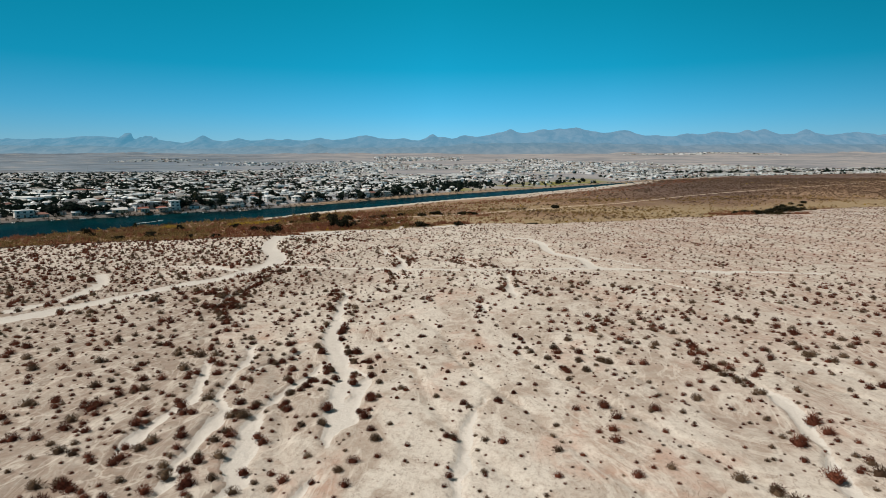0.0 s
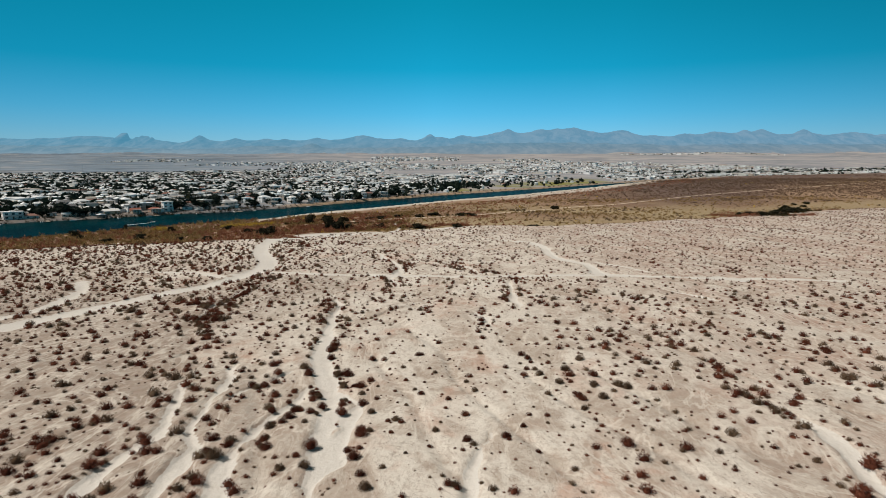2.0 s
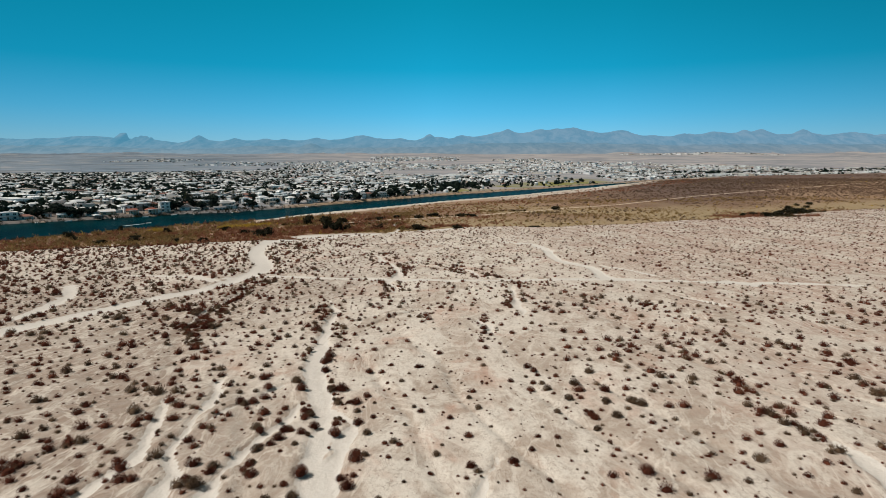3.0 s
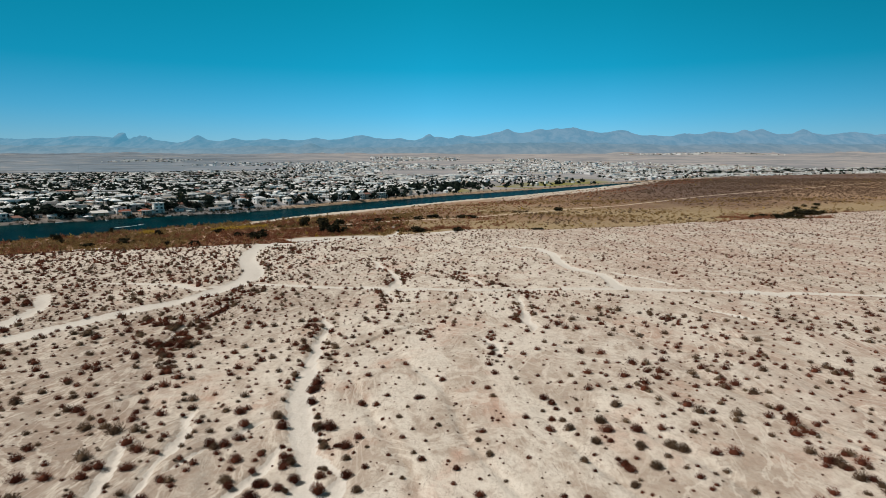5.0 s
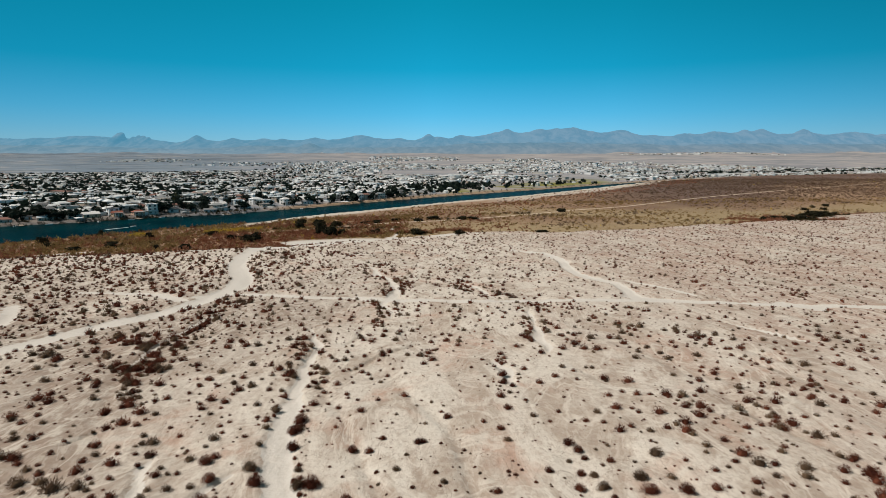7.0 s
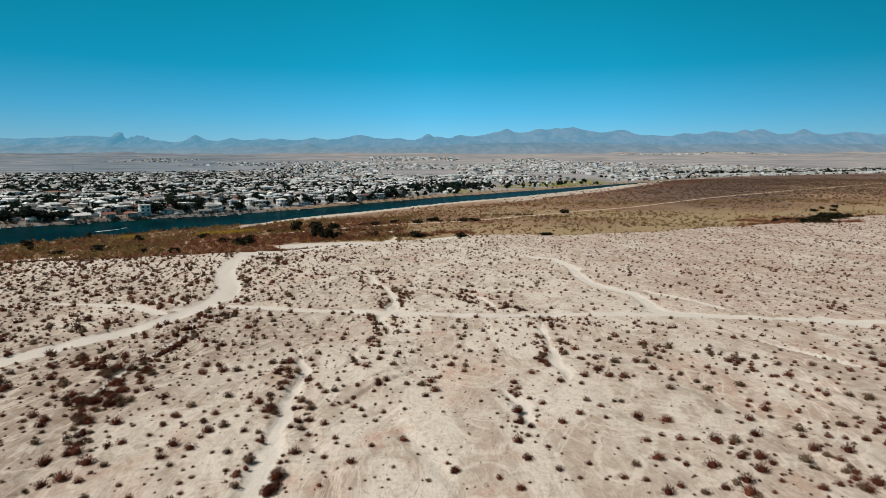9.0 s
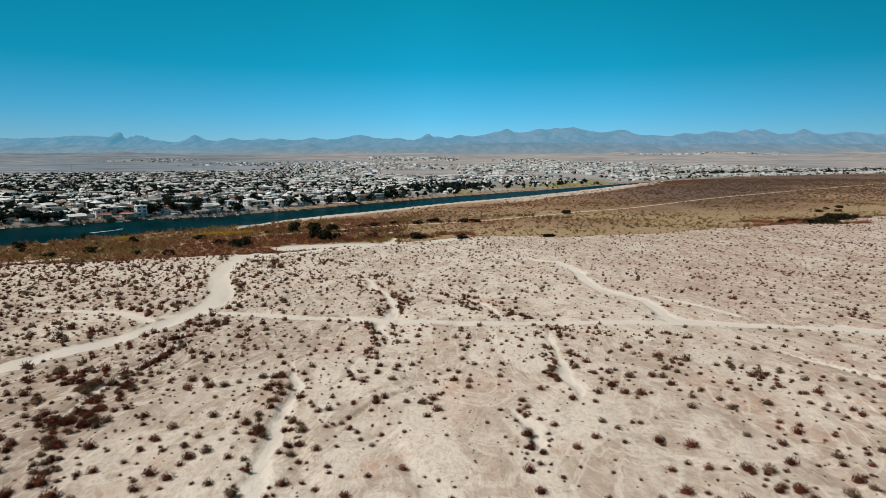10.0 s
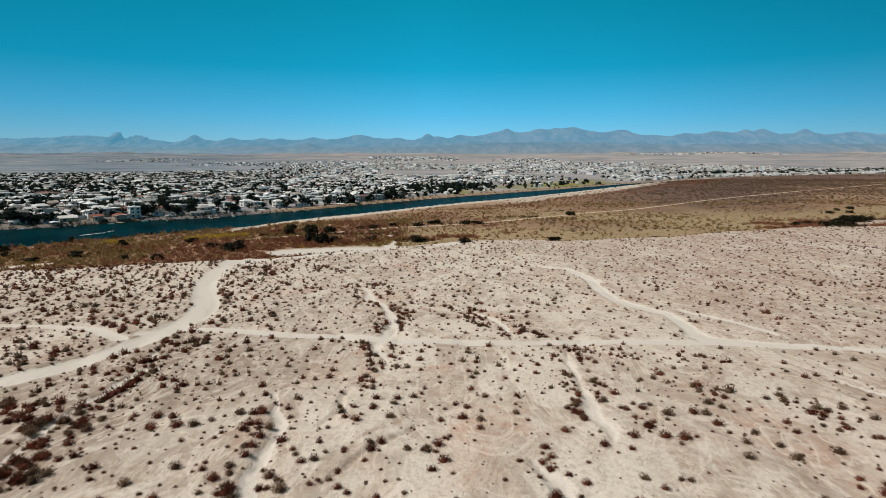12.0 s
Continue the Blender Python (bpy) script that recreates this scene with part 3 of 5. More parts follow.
def build_ground():
    xs, ys = graded(-5200, -46, 46, 5200, 0.42, 0.026), graded(-1500, 38, 150, 4960, 0.42, 0.02)
    gx, gy = np.meshgrid(xs, ys)
    gz = ground_height(gx, gy)
    sand = sandiness(gx, gy)
    rim, near, far = rim_side(gx, gy), near_bank(gx, gy), far_bank(gx, gy)
    gz = gz - 0.34 * sand * (rim < 0)
    for line in CUTS:
        wide = 0.12 + 0.2 * grain(gx, gy, 3, 32)
        gz = gz - 0.34 * (1 - step(wide, wide + 0.35, near_line(gx + 0.5 * grain(gx, gy, 2.5, 33), gy, line)[0]))
    nx, ny = len(xs), len(ys)
    verts = np.stack([gx, gy, gz], -1).reshape(-1, 3)
    i = (np.arange(ny - 1)[:, None] * nx + np.arange(nx - 1)[None]).ravel()
    quads = np.stack([i, i + 1, i + nx + 1, i + nx], -1)
    faces = np.concatenate([quads[:, [0, 1, 2]], quads[:, [0, 2, 3]]])
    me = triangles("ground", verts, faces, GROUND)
    me.polygons.foreach_set("use_smooth", np.ones(len(me.polygons), bool))
    plain = step(2, 14, rim) * (1 - step(-30, 0, far)) * (1 - sand)
    grass = plain * step(-0.15, 0.25, grain(gx, gy, 70, 21)) * (1 - step(430, 620, gy)) * step(5, 40, gx)
    grass = np.maximum(grass, plain * 0.85 * (1 - step(70, 130, rim)) * step(-60, -20, gx))
    spit = step(-44, -26, near + 9 * grain(gx, gy, 30, 22)) * step(-130, -114, gx) * (far < 0)
    spit = np.maximum(spit, step(-120, -80, near + 20 * grain(gx, gy, 60, 23)) * step(40, 110, gx) * (1 - step(320, 460, gx)) * (far < 0) * 0.8)
    lawn = step(22, 32, far) * (1 - step(180, 260, far + 30 * grain(gx, gy, 60, 24))) * step(-30, 10, gx) * (1 - step(330, 420, gx)) * step(-0.3, 0.2, grain(gx, gy, 60, 25))
    beach = step(-12, 0, far) * (1 - step(14, 30, far + 8 * grain(gx, gy, 40, 26))) * (0.1 + 0.9 * step(-165, -120, gx))
    # stony ground, spread left and right to carry painted vignetting too
    stony_vignette = np.maximum(step(4, 30, -gx), 0.25 * step(10, 60, gx)) * step(-0.7, -0.1, grain(gx, gy, 34, 28)) * (1 - 0.8 * step(140, 210, gy) * (gx < 0)) * (0.15 + 0.85 * step(8, 20, np.hypot(gx + 21, 0.5 * (gy - 104)) + 4 * grain(gx, gy, 9, 34)))
    built = step(-10, 4, far) * (1 - step(1350, 1800, gy + 0.2 * gx + 150 * grain(gx, gy, 200, 71))) * (1 - lawn) * (1 - beach) * (1 - 0.85 * step(-0.5, -0.2, gx / np.maximum(gy, 1)))
    dusky = plain * step(120, 300, gx) * step(-520, -330, near + 60 * grain(gx, gy, 120, 31)) * (1 - step(-100, -60, near) * (1 - step(320, 460, gx)))
    layers = {"dusky": dusky, "sand": sand, "plain": plain, "grass": grass * 0.8, "pale": spit, "beach": beach, "far": step(-25, -8, far), "lawn": lawn, "town": built, "tan": step(-0.42, -0.08, gx / np.maximum(gy, 1)), "stony_vignette": stony_vignette, "rosy": step(10, 75, gx + 22 * grain(gx, gy, 30, 29))}
    for name, values in layers.items():
        layer = me.attributes.new(name, "FLOAT", "POINT")
        layer.data.foreach_set("value", np.asarray(values, np.float32).ravel())
    return tagged(new("ground", me), "pale desert terrace, brown flood plain and far slope", "ground", kind="structure")


build_ground()


def build_river():
    """The water's surface, a strip that runs under both banks."""
    ts = np.concatenate([np.arange(-1000, 1000, 12.0), np.arange(1000, 4600, 60.0)])
    verts, faces = [], []
    for n, x in enumerate(ts):
        verts += [(x, float(np.interp(x, NEAR_X, NEAR_Y)) - 26, WATER), (x, float(np.interp(x, FAR_X, FAR_Y)) + 26, WATER)]
        if n:
            faces.append((2 * n - 2, 2 * n, 2 * n + 1, 2 * n - 1))
    return tagged(new("water", mesh_of("water", verts, faces, WATERY)), "deep teal river water with fine ripples", "river", kind="structure")


build_river()


def build_track(name, label, line, half):
    """A worn track of pale sand, laid a hand's width over the ground, with frayed edges."""
    pts = []
    for (ax, ay), (bx, by) in zip(line, line[1:]):
        long = math.hypot(bx - ax, by - ay)
        for k in range(max(1, int(long / 3))):
            s = k / max(1, int(long / 3))
            pts.append((ax + (bx - ax) * s, ay + (by - ay) * s, (bx - ax) / long, (by - ay) / long))
    px, py, dx, dy = np.array(pts).T
    for _ in range(12):
        px[1:-1], py[1:-1] = (px[:-2] + px[1:-1] * 2 + px[2:]) / 4, (py[:-2] + py[1:-1] * 2 + py[2:]) / 4
    wide = half * (1 + 0.25 * grain(px, py, 14, 27))
    verts = []
    for k in (-1.0, -0.5, 0.0, 0.5, 1.0):
        x, y = px - dy * wide * k, py + dx * wide * k
        verts.append(np.stack([x, y, ground_height(x, y) + (0.10 if abs(k) < 1 else -0.25)], -1))
    n, verts = len(px), np.concatenate(verts)
    faces = [(c * n + i, c * n + i + 1, (c + 1) * n + i + 1, (c + 1) * n + i) for c in range(4) for i in range(n - 1)]
    return tagged(new(name, mesh_of(name, verts, [f[::-1] for f in faces], TRACK, smooth=True)), label, "dirt road", kind="structure")


build_track("road", "pale dirt road across the brown flood plain", PLAIN_TRACKS[2][1], 2.3)


# ---- mountains ----
BASE_X = [-4300, -3346, -2911, -2560, -2195, -1999, -1450, -810, -323, -100, 144, 389, 701, 1329, 1735, 1916, 2414, 2869, 3189, 4300]
BASE_Z = [222, 219, 228, 224, 208, 192, 202, 207, 216, 215, 216, 246, 268, 268, 248, 244, 262, 258, 250, 266]


def build_range(name, label, depth, material, base, summits, seed, rough, fall=420.0, curve=1.35):
    """A range that stands across the far end: summits are (x, height, half width)."""
    xs = np.arange(-4300, 4301, 9.0)
    crest = np.interp(xs, BASE_X, BASE_Z) * (base / 214) + 0.5 * rough * grain(xs, xs * 0, 260, seed, 4)
    for x, h, w in summits:
        crest = np.maximum(crest, crest + (h - crest) * np.exp(-np.abs((xs - x) / w) ** (4 if w < 45 else 1.7)))
    crest = crest + rough * grain(xs, xs * 0 + 7, 85, seed + 1, 6) + 0.45 * rough * grain(xs, xs * 0 + 2, 34, seed + 8, 3) 
    rows = np.linspace(0, 1, 34)
    gx, gr = np.meshgrid(xs, rows)
    ridge = grain(gx + 90 * grain(gx, gr * 500, 240, seed + 4), gr * 260, 150, seed + 2, 5)
    foot = ground_height(gx, np.full_like(gx, depth - fall)) - 14
    rise = gr ** curve
    gz = foot + (crest[None] - foot) * rise + (15 * ridge + 20 * (0.45 - np.abs(grain(gx + 60 * grain(gx, gr * 420, 90, seed + 7), gr * 200, 95, seed + 5, 6)))) * np.sin(np.pi * gr) ** 0.7
    gy = depth - fall + fall * gr + 30 * grain(gx, gr * 900, 200, seed + 3) * (1 - gr)
    back = np.stack([xs, np.full(len(xs), depth + 90.0), np.full(len(xs), 60.0)], -1)
    verts = np.concatenate([np.stack([gx, gy, gz], -1).reshape(-1, 3), back])
    n, m = len(xs), len(rows)
    i = (np.arange(m)[:, None] * n + np.arange(n - 1)[None]).ravel()
    faces = np.concatenate([np.stack([i, i + 1, i + n + 1], -1), np.stack([i, i + n + 1, i + n], -1)])
    me = triangles(name, verts, faces, material)
    me.polygons.foreach_set("use_smooth", np.ones(len(me.polygons), bool))
    return tagged(new(name, me), label, "mountains", kind="structure")


SUMMITS = [
    (-2736, 246, 130), (-2450, 262, 34), (-2425, 266, 22), (-2340, 234, 18), (-2300, 242, 22), (-2262, 241, 24), (-2222, 231, 16), (-2280, 226, 70), (-1843, 243, 80), (-1559, 226, 60), (-1317, 226, 90), (-1163, 217, 60), (-920, 226, 80), (-566, 252, 130), (-256, 227, 45), (-25, 262, 52), (40, 239, 60), (233, 249, 60),
    (500, 271, 70), (598, 299, 60), (857, 294, 80), (980, 300, 90), (1126, 308, 120), (1508, 290, 95), (2028, 264, 70), (2276, 282, 95), (2503, 291, 60), (2638, 301, 75), (2979, 296, 75), (3370, 275, 150),
]
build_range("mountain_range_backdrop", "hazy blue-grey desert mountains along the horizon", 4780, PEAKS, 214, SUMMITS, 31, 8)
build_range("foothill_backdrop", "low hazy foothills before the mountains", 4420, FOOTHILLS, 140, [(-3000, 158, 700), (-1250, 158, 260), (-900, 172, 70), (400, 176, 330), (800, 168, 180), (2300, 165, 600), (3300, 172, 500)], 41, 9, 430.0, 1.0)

# ---- shrubs on the terrace ----
rng = np.random.default_rng(11)
TERRACE_DETAIL = [(shrub_stems(rng, 26, 0.5), shrub_fan(rng, 1000, 0.007, 0.15, 9)) for _ in range(10)]
TERRACE_CLOSE = [shrub_fan(rng, 230, 0.015, 0.17) for _ in range(10)]
TERRACE_MID = [shrub_fan(rng, 60, 0.030, 0.21, 6) for _ in range(8)]
TERRACE_FAR = [shrub_fan(rng, 14, 0.06, 0.28, 5) for _ in range(7)]


# where the bushes crowd together: x, y, radius, count
CLUMPS = [(-36, 98, 5, 5), (-40, 110, 5, 5), (-33, 87, 6, 6), (-26, 58, 7, 8), (-31, 49, 7, 8), (-0.6, 117, 2.4, 6), (-9, 126, 2.5, 3), (8, 128, 2.2, 3), (19, 133, 2.5, 4), (-47, 128, 5, 12), (-7, 170, 3, 6), (14, 153, 2.2, 4), (33, 141, 3, 6), (-14, 186, 4, 9), (6, 171, 3, 4)]

# low gullies with bushes along them
GULLIES_WEST = [
    [(-41.7, 138.5), (-42.2, 134.3), (-41.6, 128.1), (-40.3, 124.2), (-42.1, 123), (-42.8, 117.7)],
    [(-54.1, 131.7), (-50.1, 127.7), (-45.9, 122.7)],
    [(-45.6, 116.5), (-42.3, 110.6)],
    [(-41, 116), (-37.7, 111.1)],
    [(-44.2, 115.5), (-36, 98.8)],
    [(-36.3, 67.7), (-37.6, 65), (-38.6, 62.2)],
    [(-37.5, 245.1), (-31.2, 239.1), (-25.8, 226)],
    [(-49.8, 251.4), (-52.7, 242.2), (-46.4, 225.2)],
]
GULLIES_MIDDLE = [
    [(-23.2, 207.8), (-20.5, 198.6), (-14.8, 210.2), (-10.9, 196)],
    [(-10.7, 184.3), (-8.5, 177)],
    [(-11.6, 168.1), (-10.4, 159.6)],
    [(-5.9, 176.8), (-6.7, 164.9), (-7.3, 160.4)],
    [(1.4, 183.9), (3.6, 178.2), (5, 172.2), (7.1, 167.1), (8.6, 161.5)],
    [(6.5, 177.7), (8.7, 170.3), (11.2, 168.7)],
    [(12.1, 158.6), (15.9, 164.1), (16.8, 155.2), (19.2, 155.3)],
    [(-14, 157.6), (-11.2, 149.6), (-9.8, 144.1), (-9.2, 137.7), (-9.2, 133.5), (-9.4, 130.6)],
    [(17.4, 139), (17, 134.5), (16.5, 130.5), (14.9, 125.2)],
    [(24.1, 150.7), (21, 139.3)],
    [(9.5, 108.6), (8.9, 94.3)],
    [(15.2, 120.1), (17.5, 129.1)],
]
GULLIES_EAST = [
    [(25, 147.7), (26.2, 144.5), (27.4, 142.9), (29.3, 143.6)],
    [(35.3, 145.8), (37.2, 143.4), (39, 141.9)],
    [(28.6, 137.1), (29.7, 134.1), (31.7, 131.8), (32.9, 129.7), (34.3, 128.3)],
    [(21.7, 125.7), (22.7, 124.8), (22.2, 120.9), (21.9, 117.4)],
    [(37, 98.3), (36.8, 94.7), (36.2, 91.3), (37.9, 86.2)],
    [(42.9, 101.6), (45, 101.1), (45.6, 98.1), (46.5, 95.8)],
    [(52.6, 95.1), (52.1, 92.3), (53.4, 90.3)],
    [(28, 99.4), (28.8, 95.7), (29.9, 92.9)],
    [(38.5, 83.5), (37.3, 75), (36.5, 70.1), (37.5, 67.7), (36.9, 63.7)],
    [(52.5, 79.6), (51.8, 74.6), (52.3, 69.6)],
    [(57.5, 92.6), (54.3, 82.6)],
    [(42.2, 121.5), (42.6, 118.3), (43.9, 116.9)],
]
GULLIES_FAR_EAST = [
    [(91.5, 218.1), (90.9, 210.5), (91.7, 204.6), (92, 199.5), (94.8, 196.6), (98.8, 194.3), (103.4, 190.1), (105.9, 185.5)],
    [(78, 189.1), (75.8, 179.9), (75.3, 174.1), (76.9, 171.3), (77.1, 166.4), (78.4, 162.7), (80.3, 159.2), (79, 153.3), (76.5, 148.2)],
    [(66.9, 198.8), (65.9, 190.5)],
    [(59.2, 180.6), (59.6, 173.4)],
    [(40.9, 130.2), (41, 125.1), (43, 122.5), (44.8, 122.2)],
    [(78.7, 143.4), (73.6, 138.6)],
    [(54.8, 208.8), (50.8, 190)],
    [(149.7, 263.5), (151.5, 253.7), (156.7, 244.1)],
    [(98.9, 252.4), (109.4, 256.9)],
    [(45.2, 167.4), (42.6, 155.6)],
    [(63.3, 175.1), (62.5, 165.9), (61.4, 160.4)],
]
GULLIES = GULLIES_WEST + GULLIES_MIDDLE + GULLIES_EAST + GULLIES_FAR_EAST

# the bushes that stand out: x, y and width
BUSHES_BY_THE_ROAD = [(-40.6, 114.8, 2.0), (-39.3, 112.1, 2.0), (-29.2, 111.1, 1.5), (-25.8, 113.9, 1.6), (-39.9, 106.8, 1.9), (-36.2, 99.4, 2.1), (-33.7, 97.2, 2.0), (-34.2, 94.3, 1.9), (-35.8, 106.7, 1.7), (-32.5, 101.5, 1.3), (-31.6, 96.6, 1.1), (-42.1, 87, 1.6), (-37.1, 81.8, 1.9), (-33.2, 80.6, 2.2), (-30.6, 77.8, 1.6), (-28.6, 76.1, 1.6), (-33.3, 74.8, 2.1), (-30.8, 73, 1.7), (-27.8, 72.5, 1.6), (-22.4, 89.4, 1.4), (-20.9, 85.5, 1.2), (-19.9, 81.6, 1.4), (-23.1, 80.2, 1.2), (-27.5, 86.7, 1.4)]
BUSHES_BY_THE_WASH = [(-22.2, 132, 1.4), (-21, 126.4, 1.6), (-21.8, 121.9, 1.6), (-19.5, 120.2, 1.6), (-19.2, 108.9, 2.0), (-14.6, 109, 1.8), (-18.3, 127.6, 1.2), (-13.8, 97.6, 1.5), (-14.3, 93.1, 1.8), (-14.5, 90.5, 1.7), (-13.8, 87.1, 1.5), (-16.8, 83.1, 1.6), (-15.7, 80.6, 1.6), (-17.9, 96.5, 1.5), (-19.4, 109.9, 1.7), (-10.5, 79.8, 1.9), (-8.2, 75.3, 1.5), (-7.7, 73, 1.0), (-7.1, 77.3, 1.2), (-7.3, 69.8, 1.3), (-5.8, 71.1, 0.9), (-13.9, 74.2, 1.1), (-6.5, 61.5, 1.6), (-6.6, 56.7, 1.5), (-4.9, 51.4, 1.4), (-9.3, 67.3, 1.5), (-11, 59.6, 1.6), (-10.9, 48.7, 1.0), (-6.6, 42.8, 1.3), (-6.5, 47, 1.3)]
BUSHES_IN_THE_WEST = [(-22.5, 45.4, 1.6), (-20.7, 47.9, 1.6), (-19.9, 43.8, 1.8), (-23, 42.8, 1.6), (-32.8, 44, 1.7), (-30.4, 44, 1.9), (-28.2, 48.7, 1.6), (-28.9, 51.1, 1.2), (-26.8, 52.3, 1.7), (-24.4, 53.2, 1.8), (-19.8, 57.8, 1.9), (-21.2, 57.9, 1.5), (-25.6, 63.6, 1.8), (-28, 61.6, 1.7), (-25.8, 59.2, 1.4), (-30.8, 56.9, 1.8), (-38.2, 61.6, 1.7), (-43.7, 64.1, 1.6), (-37.9, 56.3, 1.7), (-39.4, 53.9, 1.6), (-16.8, 52.9, 1.2), (-15.8, 45.7, 1.2), (-12, 44.2, 1.4), (-15.6, 42.2, 1.3)]
BUSHES_IN_THE_MIDDLE = [(-12.6, 114.2, 1.3), (-11, 123.9, 1.2), (-0.6, 116.7, 1.6), (-1.7, 115.5, 1.5), (-0.1, 113.1, 1.5), (-1.2, 111.3, 1.1), (2.3, 123.3, 1.5), (4.2, 122.5, 1.3), (4, 120.3, 1.1), (10.1, 115.4, 1.2), (9.2, 112.4, 1.0), (9.7, 111, 1.1), (9.3, 106.4, 1.4), (-8.1, 126.5, 1.2), (-5.9, 124, 1.5), (-6.4, 117.8, 1.2), (-12.8, 118, 1.0), (12.4, 108.3, 1.2), (8.1, 98.9, 1.4), (8.5, 95.3, 1.3), (13.2, 86.2, 1.3), (13.9, 84.9, 1.2), (16.4, 82.8, 1.0), (5.7, 72.6, 1.0), (4, 59.6, 1.2), (2, 51.7, 1.0), (2.1, 44.1, 0.9), (12.2, 51.2, 0.8), (11.2, 43.4, 1.0)]
BUSHES_IN_THE_EAST = [(15.7, 122, 1.2), (14.5, 125, 1.1), (25.2, 122.8, 1.7), (22.9, 117.2, 1.6), (35.5, 129.3, 2.1), (26.4, 76.3, 1.0), (36.1, 75.3, 1.7), (35.1, 71.5, 1.4), (36.2, 69.5, 1.6), (15.9, 57, 1.1), (16.8, 51.4, 0.9), (38.8, 53.1, 2.2), (34.3, 48.1, 2.0), (33.4, 41.8, 2.0), (37.5, 42.3, 1.9), (17.7, 42.9, 1.4)]
BUSHES = BUSHES_BY_THE_ROAD + BUSHES_BY_THE_WASH + BUSHES_IN_THE_WEST + BUSHES_IN_THE_MIDDLE + BUSHES_IN_THE_EAST


def shrub_places(rng):
    """Where shrubs grow: thinly all over, thick along the washes; x, y and width."""
    cell = 2.05
    gx, gy = np.meshgrid(np.arange(-330, 330, cell), np.arange(-10, 420, cell))
    x, y = (gx + rng.uniform(-1, 1, gx.shape) * cell * 0.5).ravel(), (gy + rng.uniform(-1, 1, gx.shape) * cell * 0.5).ravel()
    rills = np.abs(grain(x + 0.35 * y, y * 0.25, 9, 5, 2))
    thick = 0.58 + 0.65 * (1 - step(0.02, 0.20, rills)) + 0.40 * grain(x, y * 0.7, 26, 51) + 0.62 * grain(x, y, 7, 52) + 0.9 * step(8, 45, x) * grain(x - 0.25 * y, y * 0.22, 6, 53) + 0.30 * step(10, 50, -x) + 0.16 * step(12, 34, x)
    size = np.clip(np.exp(rng.normal(-0.16, 0.52, len(x))), 0.3, 2.0)
    keep = (rng.uniform(0, 1, len(x)) < thick) & (np.abs(x) < 0.80 * np.maximum(y, 34) + 14)
    x, y, size = x[keep], y[keep], size[keep]
    # small tufts between them
    tx, ty = rng.uniform(-150, 150, 9000), rng.uniform(20, 230, 9000)
    tuft = rng.uniform(0, 1, 9000) < 0.62 + 0.8 * grain(tx, ty, 11, 54)
    x, y, size = np.concatenate([x, tx[tuft]]), np.concatenate([y, ty[tuft]]), np.concatenate([size, rng.uniform(0.32, 0.66, tuft.sum())])
    for bx, by, wide in BUSHES:
        keep = np.hypot(x - bx, y - by) > 0.45 * wide + 0.5
        x, y, size = x[keep], y[keep], size[keep]
    # rows of larger bushes beside each wash
    rows = [(x, y, size)]
    for half, line in WASHES:
        for (ax, ay), (bx, by) in zip(line, line[1:]):
            long = math.hypot(bx - ax, by - ay)
            for _ in range(int(long * (0.9 if ay < 100 else 1.8))):
                s, side = rng.uniform(), rng.choice((-1, 1))
                off = side * (half + 0.25 + abs(rng.normal(0, 0.8)))
                px, py = ax + (bx - ax) * s - (by - ay) / long * off, ay + (by - ay) * s + (bx - ax) / long * off
                if grain(px, py, 5, 58) > -0.2:
                    rows.append(([px], [py], [float(np.clip(np.exp(rng.normal(0.08, 0.38)), 0.5, 1.9))]))
    for line in GULLIES:
        for (ax, ay), (bx, by) in zip(line, line[1:]):
            for _ in range(int(1 + math.hypot(bx - ax, by - ay) * 1.1)):
                s = rng.uniform()
                rows.append(([ax + (bx - ax) * s + rng.normal(0, 0.8)], [ay + (by - ay) * s + rng.normal(0, 0.8)], [float(np.clip(np.exp(rng.normal(0.22, 0.35)), 0.6, 2.0))]))
    for cx, cy, r, count in CLUMPS:
        for _ in range(count):
            a, far = rng.uniform(0, 2 * math.pi), r * math.sqrt(rng.uniform())
            rows.append(([cx + far * math.cos(a)], [cy + far * math.sin(a)], [float(np.clip(np.exp(rng.normal(0.05, 0.32)), 0.6, 1.7))]))
    x, y, size = (np.concatenate([np.atleast_1d(r[n]) for r in rows]) for n in range(3))
    bare = sandiness(x, y) > 0.42
    size = size * (1 + 0.22 * step(12, 45, -x)) * (1 + 0.30 * step(20, 60, -x) * step(100, 150, y)) * (1 - 0.24 * step(-14, 0, x) * (1 - step(10, 20, x)) * (1 - step(110, 150, y))) * (1 + 0.06 * step(12, 26, x)) * (1 - 0.24 * step(12, 40, x) * step(110, 160, y))
    keep = ~bare & (rim_side(x, y) < 6)
    px, py, wide = np.array(BUSHES).T
    return np.concatenate([px, x[keep]]), np.concatenate([py, y[keep]]), np.concatenate([wide * 1.32, size[keep]])


sx, sy, ssize = shrub_places(rng)
sz = ground_height(sx, sy) - 0.05
ORDER = np.argsort(np.hypot(sx, sy - 72) - 6 * ssize)
NAMED, REST = ORDER[:290], ORDER[290:]


